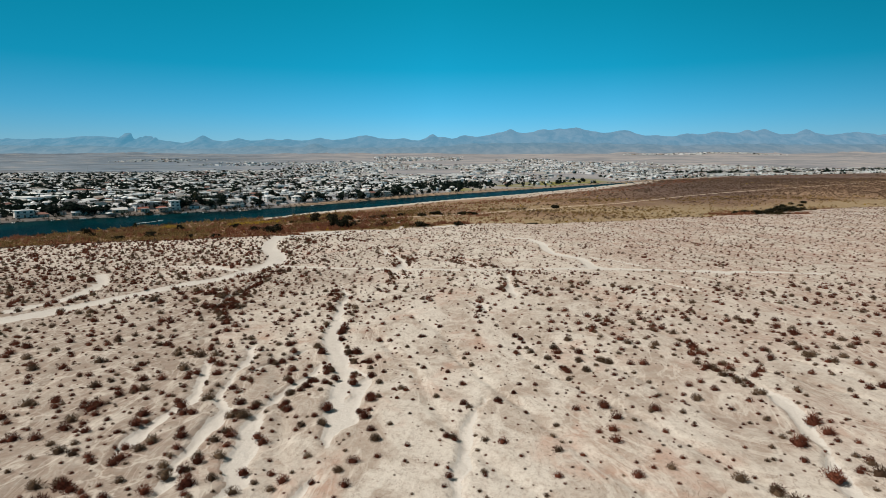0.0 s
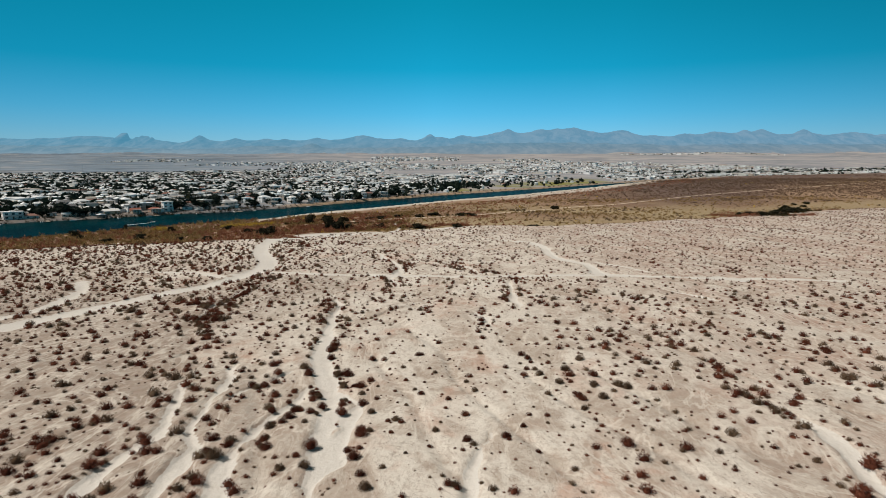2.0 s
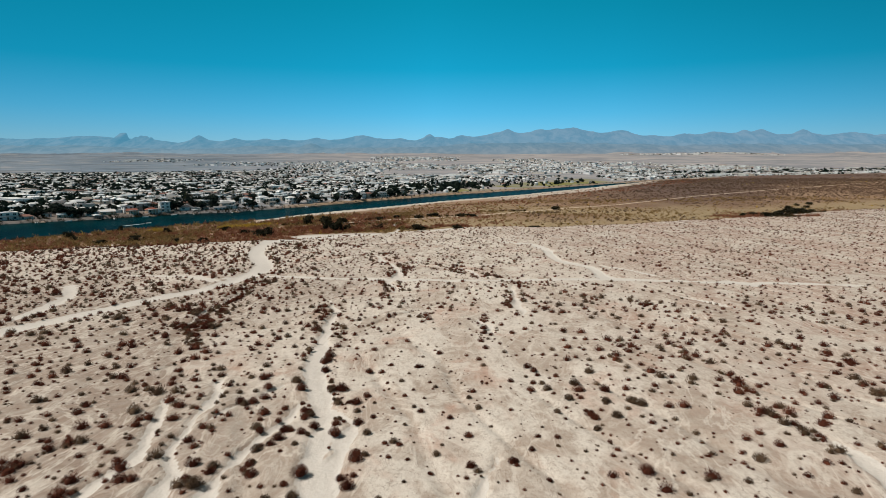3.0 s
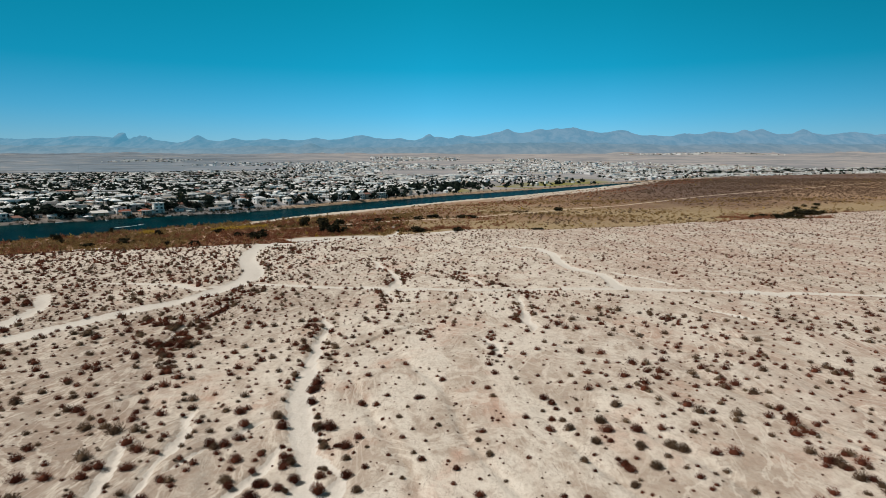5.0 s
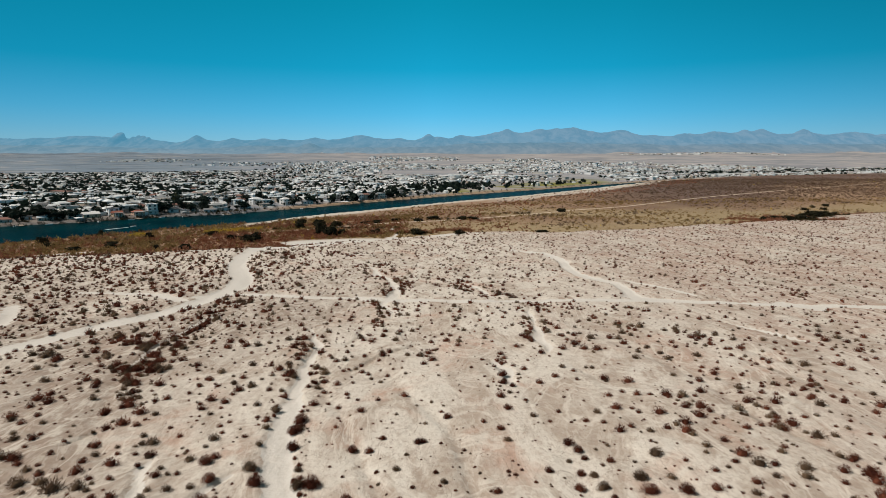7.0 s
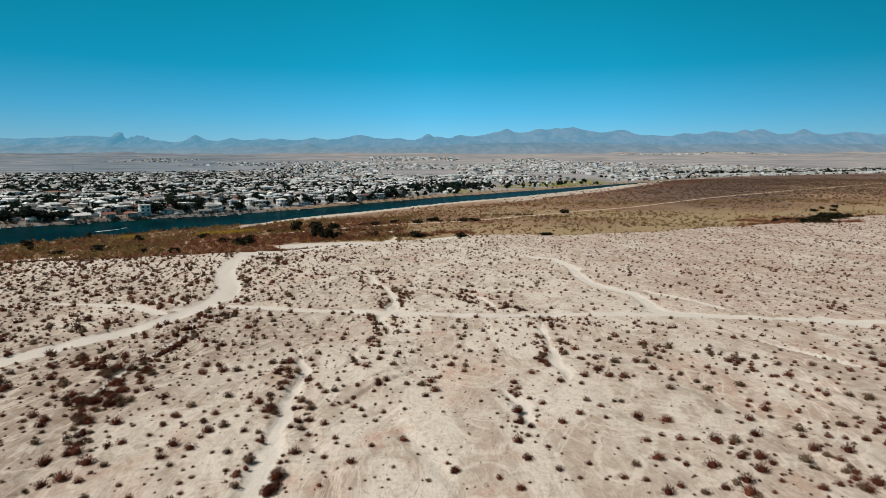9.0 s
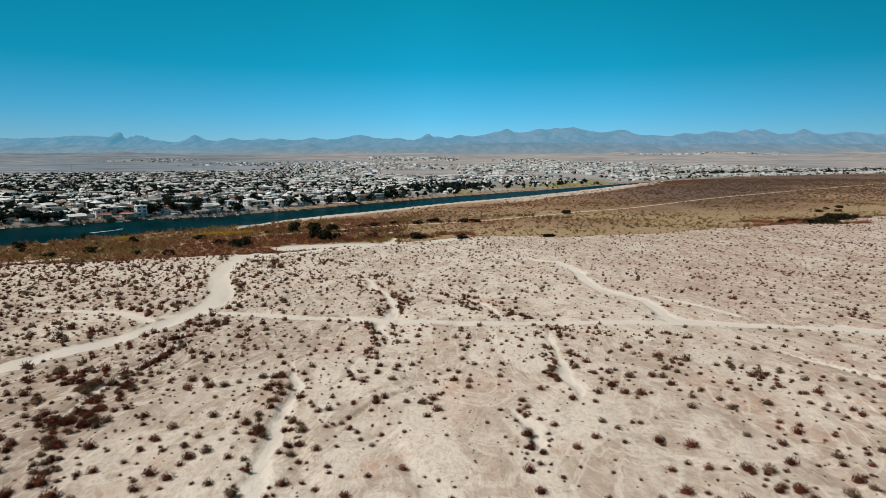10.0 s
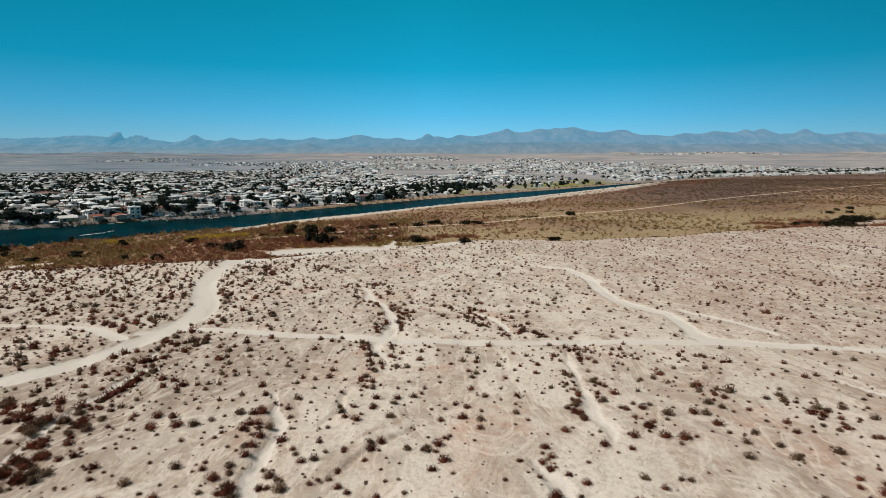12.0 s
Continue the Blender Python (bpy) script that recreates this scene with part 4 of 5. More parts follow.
def build_shrubs():
    kinds = []
    for n, (stems, leaves) in enumerate(TERRACE_DETAIL):
        material = SAGE if n in (2, 6, 9) else TWIG
        body = triangles("desert_shrub", *leaves, material)
        wood = triangles("woody_base", *stems, STEM)
        kinds.append((body, wood, n in (2, 6, 9)))
    for n, i in enumerate(NAMED):
        body, wood, green = kinds[n % len(kinds)]
        ob = new("desert_shrub", body)
        part("woody_base", wood, ob)
        s = float(ssize[i])
        ob.matrix_basis = pose(float(sx[i]), float(sy[i]), float(sz[i]), 0, 0, float(rng.uniform(0, 360))) @ Matrix.Diagonal((s, s, s * 0.82, 1))
        size = "large" if s > 1.15 else "small" if s < 0.6 else "mid-sized"
        tint = "grey-green" if green else "reddish-brown"
        tagged(ob, f"{size} dry {tint} desert shrub on pale sand", "shrub", "desert shrubs on the terrace")
    close = REST[(sy[REST] >= 26) & (sy[REST] < 128)]
    middle = REST[(sy[REST] < 26) | ((sy[REST] >= 128) & (sy[REST] < 200))]
    away = REST[sy[REST] >= 200]
    pick = rng.uniform(0, 1, len(sx)) < 0.36
    for some, clumps in ((close, TERRACE_CLOSE), (middle, TERRACE_MID), (away, TERRACE_FAR)):
        for green in (False, True):
            i = some[pick[some] == green]
            v, f = spread(rng, clumps, sx[i], sy[i], sz[i], ssize[i], ssize[i] * 0.82)
            ob = new("desert_scrub", triangles("desert_scrub", v, f, SAGE if green else TWIG))
            tagged(ob, "scattered dry grey-green desert scrub" if green else "scattered dry reddish-brown desert scrub", "scrub", kind="stuff")


build_shrubs()


# ---- the flood plain's scrub ----
def build_plain_scrub():
    clumps = [shrub_leaves(rng, 28, 0.7, 0.24, thin=0.48, long=1.2) for _ in range(6)]
    fine = [shrub_leaves(rng, 7, 0.5, 0.42, thin=0.5, long=1.0) for _ in range(5)]
    n = 170000
    x, y = rng.uniform(-300, 1000, n), 215 + 1100 * rng.uniform(0, 1, n) ** 1.5
    rim, near = rim_side(x, y), near_bank(x, y)
    ok = (rim > 5) & (near < -4) & (np.abs(x) < 0.84 * y + 30) & (sandiness(x, y) < 0.3) & (near_line(x, y, PLAIN_TRACKS[2][1])[0] > 3.4)
    spit = (near > -40 - 8 * grain(x, y, 30, 22)) & (x > -124)
    ok &= ~spit | (rng.uniform(0, 1, n) < 0.04)
    sandy = (near > -105 - 25 * grain(x, y, 60, 23)) & (x > 10) & (x < 420)
    ok &= ~sandy | (rng.uniform(0, 1, n) < 0.16)
    bx, by = rng.uniform(-265, -8, 9000), rng.uniform(232, 470, 9000)
    green = (rim_side(bx, by) > 6) & (near_bank(bx, by) < -3) & (sandiness(bx, by) < 0.3) & ((near_bank(bx, by) < -44) | (bx < -124)) & (rng.uniform(0, 1, 9000) < 0.78 + 1.2 * grain(bx, by, 16, 64))
    fx, fy = rng.uniform(60, 1500, 34000), rng.uniform(560, 1750, 34000)
    dark = (near_bank(fx, fy) < -26) & (near_line(fx, fy, PLAIN_TRACKS[2][1])[0] > 4) & (fx < 0.84 * fy + 30) & (rng.uniform(0, 1, 34000) < 0.55 + 0.6 * grain(fx, fy, 90, 65)) & ((near_bank(fx, fy) < -105) | (fx > 420))
    gx, gy = rng.uniform(-20, 380, 30000), rng.uniform(308, 620, 30000)
    tufts = (rim_side(gx, gy) > 6) & (near_bank(gx, gy) < -100) & (sandiness(gx, gy) < 0.3) & (near_line(gx, gy, PLAIN_TRACKS[2][1])[0] > 3.4) & (rng.uniform(0, 1, 30000) < 0.6 + 0.9 * grain(gx, gy, 22, 66))
    x, y, ok = np.concatenate([x, gx]), np.concatenate([y, gy]), np.concatenate([ok, tufts])
    x, y, ok = np.concatenate([x, bx, fx]), np.concatenate([y, by, fy]), np.concatenate([ok, green, dark])
    rim, near, n = rim_side(x, y), near_bank(x, y), len(x)
    lush = (x < -15) & (y < 460)
    patch = grain(x, y, 34, 61) + 0.6 * grain(x, y, 110, 62)
    strip = (near > -190) & (near < -95)
    ok &= rng.uniform(0, 1, n) < np.where(lush, 1.0, np.where(y > 560, 0.6, np.where(strip, 0.50, 0.27)) + 0.36 * patch)
    x, y, patch, lush, near = x[ok], y[ok], patch[ok], lush[ok], near[ok]
    size = np.clip(np.exp(rng.normal(-0.1, 0.5, len(x))), 0.3, 2.1) * np.where(lush, 1.5, 0.85 + 0.0009 * y)
    zone = grain(x, y, 26, 63) + 0.25 * rng.normal(0, 1, len(x))
    yellow = (np.hypot((x + 118) / 13, (y - 373) / 7) < 1) | (rng.uniform(0, 1, len(x)) < 0.006)
    rust = ~yellow & (zone > np.where(lush, 0.06, 0.08)) & ((x < 60) | (near > -200))
    grey = ~yellow & ~rust & ((y > 620) | (zone > 0.25))
    olive = ~(yellow | rust | grey)
    z = ground_height(x, y) - 0.1
    for mask, material, label in ((yellow, STRAW, "yellow arrowweed thicket by the river"), (rust, RUST, "rust-brown tamarisk scrub on the flood plain"), (grey, GREYED, "grey-brown scrub over the far flood plain"), (olive, OLIVE, "olive and dry scrub on the flood plain")):
        i = np.nonzero(mask)[0]
        close, away = i[y[i] < 470], i[y[i] >= 470]
        arrays = []
        for some, kinds in ((close, clumps), (away, fine)):
            if len(some):
                arrays.append(spread(rng, kinds, x[some], y[some], z[some], size[some], size[some] * 0.9))
        v = np.concatenate([a[0] for a in arrays])
        f = np.concatenate([a[1] + (len(arrays[0][0]) if n else 0) for n, a in enumerate(arrays)])
        tagged(new("plain_scrub", triangles("plain_scrub", v, f, material)), label, "scrub", kind="stuff")



def build_patch(spots, material, label, count, size):
    """Thick clumps of one kind of shrub: spots are (x, y, half width, half depth)."""
    clumps = [shrub_leaves(rng, 150, 0.75, 0.085, thin=0.38, long=1.5) for _ in range(5)]
    x, y = [], []
    for cx, cy, rx, ry in spots:
        r, a = np.sqrt(rng.uniform(0, 1, count)), rng.uniform(0, 2 * math.pi, count)
        x.append(cx + rx * r * np.cos(a))
        y.append(cy + ry * r * np.sin(a))
    x, y = np.concatenate(x), np.concatenate(y)
    s = size * np.exp(rng.normal(0, 0.28, len(x)))
    v, f = spread(rng, clumps, x, y, ground_height(x, y) - 0.1, s, s * 0.85)
    tagged(new("thicket", triangles("thicket", v, f, material)), label, "thicket", kind="stuff")


build_plain_scrub()
build_patch([(176, 362, 14, 8), (196, 395, 14, 10), (206, 420, 12, 8), (226, 440, 16, 9), (244, 430, 14, 9), (262, 420, 16, 10), (280, 436, 14, 8), (240, 398, 14, 8), (170, 350, 13, 6), (178, 340, 10, 5), (187, 346, 8, 5), (252, 384, 16, 6), (-46, 336, 13, 6), (-62, 344, 9, 6), (-85, 345, 16, 7), (-120, 318, 12, 6), (-75, 321, 9, 5), (-61, 328, 8, 5), (-43, 336, 8, 5), (206, 424, 8, 7), (196, 395, 7, 6), (214, 412, 10, 6), (238, 428, 12, 5), (212, 340, 8, 4)], RUST, "rust-red tamarisk thicket on the flood plain", 46, 1.9)
build_patch([(-58, 338, 10, 5), (-48, 334, 10, 5), (-40, 338, 9, 5), (-64, 346, 8, 5), (-75, 350, 10, 5), (-31, 342, 6, 4), (-96, 330, 9, 5), (-140, 330, 16, 7), (-10, 352, 14, 5), (14, 360, 12, 5)], RUST, "tall rust-red tamarisk thicket beside the pale track", 64, 2.7)
build_patch([(-124, 367, 5, 4), (-112, 376, 8, 4), (-104, 372, 6, 4), (-161, 358, 6, 4)], STRAW, "bright yellow arrowweed by the river", 130, 2.1)
build_patch([(-58, 392, 26, 7), (8, 428, 24, 6), (-30, 372, 15, 5), (-10, 345, 10, 5), (60, 470, 16, 5), (-165, 340, 22, 10), (-135, 312, 14, 6), (-238, 304, 8, 3), (-222, 324, 7, 3), (-206, 345, 7, 3), (-190, 362, 6, 3), (-176, 378, 6, 3), (-150, 405, 6, 3), (-52, 373, 9, 3), (-85, 370, 6, 3), (197, 356, 14, 4), (215, 362, 14, 4), (234, 374, 13, 5), (197, 338, 11, 3)], DUSKY, "dark olive scrub on the flood plain", 42, 1.9)


# ---- trees ----
def tree_meshes(rng, leaves, squat):
    """Trunk with limbs, and a lobed crown: 1 m high."""
    limbs = [tube([(0, 0, -0.03), (0.01, 0, 0.18), (0.0, 0.02, 0.42)], [0.045, 0.035, 0.02])]
    for _ in range(5):
        a, r = rng.uniform(0, 2 * math.pi), rng.uniform(0.14, 0.26) * squat
        limbs.append(tube([(0, 0, 0.14), (math.cos(a) * r * 0.5, math.sin(a) * r * 0.5, 0.34), (math.cos(a) * r, math.sin(a) * r, rng.uniform(0.5, 0.66))], [0.022, 0.016, 0.007], 5))
    v, f = joined(*limbs)
    trunk = mesh_of("trunk", v, f, BARK)
    cv, cf = crown_leaves(rng, leaves, 8)
    cv = cv * (squat, squat, 1.12) + (0, 0, -0.06)
    return trunk, triangles("crown", cv, cf, LEAF)


def mound_meshes(rng, squat):
    """A mesquite whose crown hangs to the ground: short trunk, wide mound of leaves, 1 m high."""
    limbs = []
    for _ in range(6):
        a, r = rng.uniform(0, 2 * math.pi), rng.uniform(0.2, 0.34) * squat
        limbs.append(tube([(0, 0, -0.05), (math.cos(a) * r * 0.4, math.sin(a) * r * 0.4, 0.25), (math.cos(a) * r, math.sin(a) * r, 0.55)], [0.03, 0.02, 0.008], 5))
    trunk = mesh_of("trunk", *joined(*limbs), BARK)
    cv, cf = crown_leaves(rng, 420, 10, 0.12)
    cv = (cv - (0, 0, 0.30)) * (1.15 * squat, 1.15 * squat, 1.25)
    cv[:, 2] = np.maximum(cv[:, 2], 0.0)
    return trunk, triangles("crown", cv, cf, MESQUITE)


MOUNDS = [mound_meshes(rng, s) for s in (0.9, 1.0, 1.15, 1.0)]
TREES = [tree_meshes(rng, 260, s) for s in (0.8, 1.0, 1.25, 1.5, 0.9, 1.1)]


def plant_tree(x, y, height, kind, label, group="", wide=1.0, kinds=None):
    kinds = kinds or TREES
    trunk, crown = kinds[kind % len(kinds)]
    root = new("tree")
    root.matrix_basis = pose(x, y, float(ground_height(x, y)) - 0.05, 0, 0, random.uniform(0, 360)) @ Matrix.Diagonal((height * wide, height * wide, height, 1))
    part("trunk", trunk, root)
    part("crown", crown, root)
    return tagged(root, label, "tree", group)


# dark mesquites on the flood plain: x, y, height, spread
for n, (x, y, h, w) in enumerate([(-98, 322, 4.6, 1.5), (-187, 366, 5.0, 0.6), (-222, 327, 3.6, 1.0), (-161, 398, 3.2, 0.8), (-87.5, 316, 7.0, 1.6), (-57, 336, 8.0, 0.8), (-52, 334, 7.0, 0.9), (-47, 338, 5.0, 1.2), (-30.7, 343, 5.0, 1.5), (-119, 350, 3.4, 2.0), (188, 352, 3.0, 1.6), (176, 349, 2.6, 1.5), (-42, 405, 2.6, 3), (-35, 405, 2.8, 2.6), (1, 429, 3.0, 2.6), (21, 429, 3.2, 2.6), (28, 429.6, 3.4, 2.6), (12.7, 300, 2.6, 2.0), (101, 490, 3.6, 1.9), (287, 480, 3.0, 1.7), (302, 481, 3.2, 1.7), (-76, 372, 8.0, 0.9), (-66, 378, 6.0, 1.2), (-57, 383, 5.0, 1.4), (-31.5, 343, 3.6, 2.3), (-7.5, 343, 4.2, 1.9), (59, 346, 2.8, 2.2), (110, 348, 2.8, 2.2), (50, 346, 1.6, 2.0), (-9, 416, 2.8, 2.4), (-24, 418, 2.6, 2.4), (-109, 292, 3.2, 1.8), (-123.5, 294, 3.0, 1.8), (-146, 300, 4.0, 1.6), (-157, 290, 2.6, 2.0), (-150, 345, 4.6, 1.0), (-182, 312, 4.0, 1.4), (-196, 330, 4.4, 1.3)]):
    plant_tree(x, y, h, n, "dark green mesquite in dry scrub", "mesquites on the flood plain", w, MOUNDS)
# the dark thicket below the terrace's rim
for n, (x, y, h, w) in enumerate([(184, 352, 3.4, 1.7), (192, 355, 4.2, 1.7), (200, 358, 4.0, 1.9), (209, 361, 3.2, 1.8), (218, 364, 4.4, 1.9), (227, 369, 4.8, 1.8), (236, 376, 4.4, 1.8), (246, 384, 3.2, 1.7), (189, 340, 3.2, 1.7), (197, 342, 3.8, 1.6), (205, 345, 3.2, 1.7), (306, 500, 2.6, 1.7), (322, 508, 2.8, 1.8)]):
    plant_tree(x, y, h, n + 2, "dark spreading mesquite in a thicket", "thicket below the rim", w, MOUNDS)

# ---- the town across the river ----
def shore_point(x, inland):
    """A place that far behind the town's bank, and the bank's bearing there."""
    y = float(np.interp(x, FAR_X, FAR_Y))
    dx, dy = 20.0, float(np.interp(x + 10, FAR_X, FAR_Y) - np.interp(x - 10, FAR_X, FAR_Y))
    long = math.hypot(dx, dy)
    return x - dy / long * inland, y + dx / long * inland, math.degrees(math.atan2(dy, dx))


def roof_mesh(w, d, z, kind, rise=1.5, eave=0.5, top=None):
    x, y = w / 2 + eave, d / 2 + eave
    if kind == "flat":
        v, f = joined(box(-x, -y, z, x, y, z + 0.35), box(-w * 0.12, -d * 0.1, z + 0.35, w * 0.12, d * 0.15, z + 0.95))
    else:
        r = x if kind == "gable" else x - y * 0.8
        v = [(-x, -y, z), (x, -y, z), (x, y, z), (-x, y, z), (-r, 0, z + rise), (r, 0, z + rise), (-x, -y, z - 0.2), (x, -y, z - 0.2), (x, y, z - 0.2), (-x, y, z - 0.2)]
        f = [(0, 1, 5, 4), (2, 3, 4, 5), (1, 2, 5), (3, 0, 4), (6, 7, 1, 0), (7, 8, 2, 1), (8, 9, 3, 2), (9, 6, 0, 3), (9, 8, 7, 6)]
    return mesh_of("roof", v, f, top or ROOFING)


def house_model(w, d, storeys, kind, wing=0.0, porch=False, paint=None, top=None):
    """A house round its own origin, its front towards -y."""
    root = new("house")
    w, d, wing = 0.66 * w, 0.72 * d, 0.66 * wing
    h = 2.6 * storeys
    shell = [box(-w / 2, -d / 2, -1.2, w / 2, d / 2, h)]
    if wing:
        shell.append(box(w / 2, -d / 2 + 1.0, -1.2, w / 2 + wing, d / 2 - 0.6, 2.8))
    part("wall", mesh_of("wall", *joined(*shell), paint or WALLS), root)
    part("roof", roof_mesh(w, d, h, kind, 1.1 + 0.08 * d, 0.5, top), root)
    if wing:
        low = part("roof", mesh_of("roof", *box(w / 2 + 0.02, -d / 2 + 0.6, 2.81, w / 2 + wing + 0.4, d / 2 - 0.2, 3.08), ROOFING), root)
        part("garage_door", mesh_of("garage_door", *box(w / 2 + 0.5, -d / 2 + 0.94, 0, w / 2 + wing - 0.5, -d / 2 + 1.03, 2.2), HULL), root)
    casing = mesh_of("window", *joined(box(-0.95, -0.10, -0.12, 0.95, 0.02, 0), box(-0.95, -0.07, 1.3, 0.95, 0.02, 1.4), box(-0.95, -0.07, 0, -0.83, 0.02, 1.3), box(0.83, -0.07, 0, 0.95, 0.02, 1.3), box(-0.04, -0.06, 0, 0.04, 0.02, 1.3)), HULL)
    pane = mesh_of("pane", *box(-0.83, -0.035, 0, 0.83, 0.01, 1.3), GLASS)

    def window(m):
        part("pane", pane, part("window", casing, root, at=m))

    for s in range(storeys):
        count = max(2, int(w / 3.6))
        for n in range(count):
            x = -w / 2 + (n + 0.5) * w / count
            if s == 0 and n == count // 2:
                part("door", mesh_of("door", *box(x - 0.5, -d / 2 - 0.05, 0, x + 0.5, -d / 2 + 0.04, 2.1), DOOR), root)
            else:
                window(pose(x, -d / 2, 0.75 + 2.6 * s))
        for side in (-1, 1):
            if not (wing and side == 1 and s == 0):
                window(pose(side * w / 2, 0, 0.75 + 2.6 * s, 0, 0, 90 * side))
    if porch:
        part("porch_roof", mesh_of("porch_roof", *box(-w / 2, -d / 2 - 2.6, 2.7, w / 2, -d / 2 - 0.02, 2.9), ROOFING), root)
        post = mesh_of("porch_post", *box(-0.12, -0.12, -0.6, 0.12, 0.12, 2.7), HULL)
        for n in range(4):
            part("porch_post", post, root, at=pose(-w / 2 + 0.3 + n * (w - 0.6) / 3, -d / 2 - 2.4, 0))
    return root


MODELS = [
    (house_model(13, 9, 1, "gable", 5.5), "single-storey house with a gable roof and garage"),
    (house_model(11, 9, 2, "flat", 0, True), "two-storey flat-roofed house with a porch"),
    (house_model(16, 10, 1, "hip"), "long low house with a hipped roof"),
    (house_model(15, 10, 2, "hip", 6, True), "large two-storey riverside house with a hipped roof"),
    (house_model(12, 7, 1, "flat"), "small flat-roofed house with stucco walls"),
    (house_model(18, 5, 1, "gable"), "long pale mobile home with a low roof"),
    (house_model(10, 8, 2, "gable", 0, False), "narrow two-storey house with a gable roof"),
    (house_model(20, 11, 2, "flat", 0, True), "broad pale two-storey villa with columns"),
]
for n, (root, label) in enumerate(MODELS):
    tagged(root, label + " across the river", "house", "houses of the town")
    x, y, turn = shore_point(-262 + 31 * n, 19)
    root.matrix_basis = pose(x, y, float(ground_height(x, y)), 0, 0, turn)

town = random.Random(5)
BUSY = []
for root, _ in MODELS:
    BUSY.append((root.location.x, root.location.y))


WHITE_PAINT = plain_material("white_stucco", (0.82, 0.81, 0.78), (0.74, 0.72, 0.68), 0.8, 0.8)
ORANGE_PAINT = plain_material("orange_stucco", (0.62, 0.44, 0.33), (0.52, 0.36, 0.27), 0.85, 0.8)
TAN_PAINT = plain_material("tan_stucco", (0.55, 0.43, 0.30), (0.45, 0.34, 0.24), 0.85, 0.8)
RED_TILE = plain_material("red_roof_tile", (0.34, 0.14, 0.10), (0.26, 0.10, 0.075), 0.8, 2.0)
PALE_ROOF = plain_material("pale_roofing", (0.80, 0.80, 0.79), (0.68, 0.68, 0.67), 0.8, 1.0)


def landmark(model, x, inland, label):
    """A riverside house that stands out from the rest."""
    px, py, turn = shore_point(x, inland)
    model.matrix_basis = pose(px, py, float(ground_height(px, py)), 0, 0, turn)
    tagged(model, label, "house", "houses of the town")
    BUSY.append((px, py))


landmark(house_model(18, 10, 2, "flat", 0, True, WHITE_PAINT, PALE_ROOF), -292, 12, "white two-storey villa with columns at the water")
landmark(house_model(11, 9, 3, "flat", 0, True, WHITE_PAINT, PALE_ROOF), -214, 12, "white three-storey house above the river bank")
landmark(house_model(12, 8, 1, "hip", 5, True, ORANGE_PAINT, RED_TILE), -221, 10, "orange stucco house with a red roof by the river")
landmark(house_model(10, 8, 1, "gable", 0, True, TAN_PAINT, RED_TILE), -231, 10, "tan riverside house with a red tiled roof")
landmark(house_model(16, 9, 1, "gable", 0, False, TAN_PAINT, PALE_ROOF), -243, 13, "long tan boat house with a pale roof")
landmark(house_model(13, 9, 2, "gable", 5, True, WHITE_PAINT, PALE_ROOF), -164, 24, "white two-storey house with a pale roof on the bank")
landmark(house_model(17, 9, 2, "flat", 0, True, WHITE_PAINT, PALE_ROOF), -134, 26, "broad white two-storey house with a flat roof")
landmark(house_model(12, 9, 2, "hip", 0, True, WHITE_PAINT, PALE_ROOF), -121, 25, "white hipped-roof house behind the sandy bank")
landmark(house_model(26, 14, 1, "gable", 0, False, TAN_PAINT, RED_TILE), -420, 320, "long hall with a bright red roof in the town")


def place_house(x, y, turn, which):
    root, _ = MODELS[which]
    ob = copy_thing(root, pose(x, y, float(ground_height(x, y)), 0, 0, turn))
    BUSY.append((x, y))
    return ob


# low houses and sheds crowd the bank between the larger ones
for n in range(26):
    px, py, turn = shore_point(-318 + 5.6 * n + town.uniform(-1.5, 1.5), town.choice((8, 10, 17, 22)))
    if min(math.hypot(px - bx, py - by) for bx, by in BUSY) < 9.5:
        continue
    ob = place_house(px, py, turn + town.uniform(-6, 6), town.choice((4, 5, 0, 2, 4)))
    ob.matrix_basis = ob.matrix_basis @ Matrix.Diagonal((0.8, 0.8, 0.85, 1))


# built-up land on the slope behind the town: x from, to, y from, to, how dense
QUARTERS = [
    (-560, -180, 1650, 2950, 0.42), (-420, -230, 2100, 2700, 0.7), (-250, 90, 2150, 2420, 0.75), (-250, 20, 2480, 2680, 0.45), (-330, 130, 3150, 3650, 0.40),
    (110, 420, 1780, 2560, 0.85), (420, 1000, 1780, 2350, 0.85), (330, 620, 2500, 3300, 0.35), (620, 1000, 2500, 2900, 0.28), (950, 2600, 2000, 2520, 0.8),
    (1300, 2200, 3820, 3930, 0.85), (2750, 3300, 3820, 3930, 0.8), (-2400, -1700, 3480, 3720, 0.13), (-1600, -1250, 2950, 3250, 0.30), (-1000, -560, 2500, 2900, 0.18), (2150, 2700, 2650, 2780, 0.7),
]


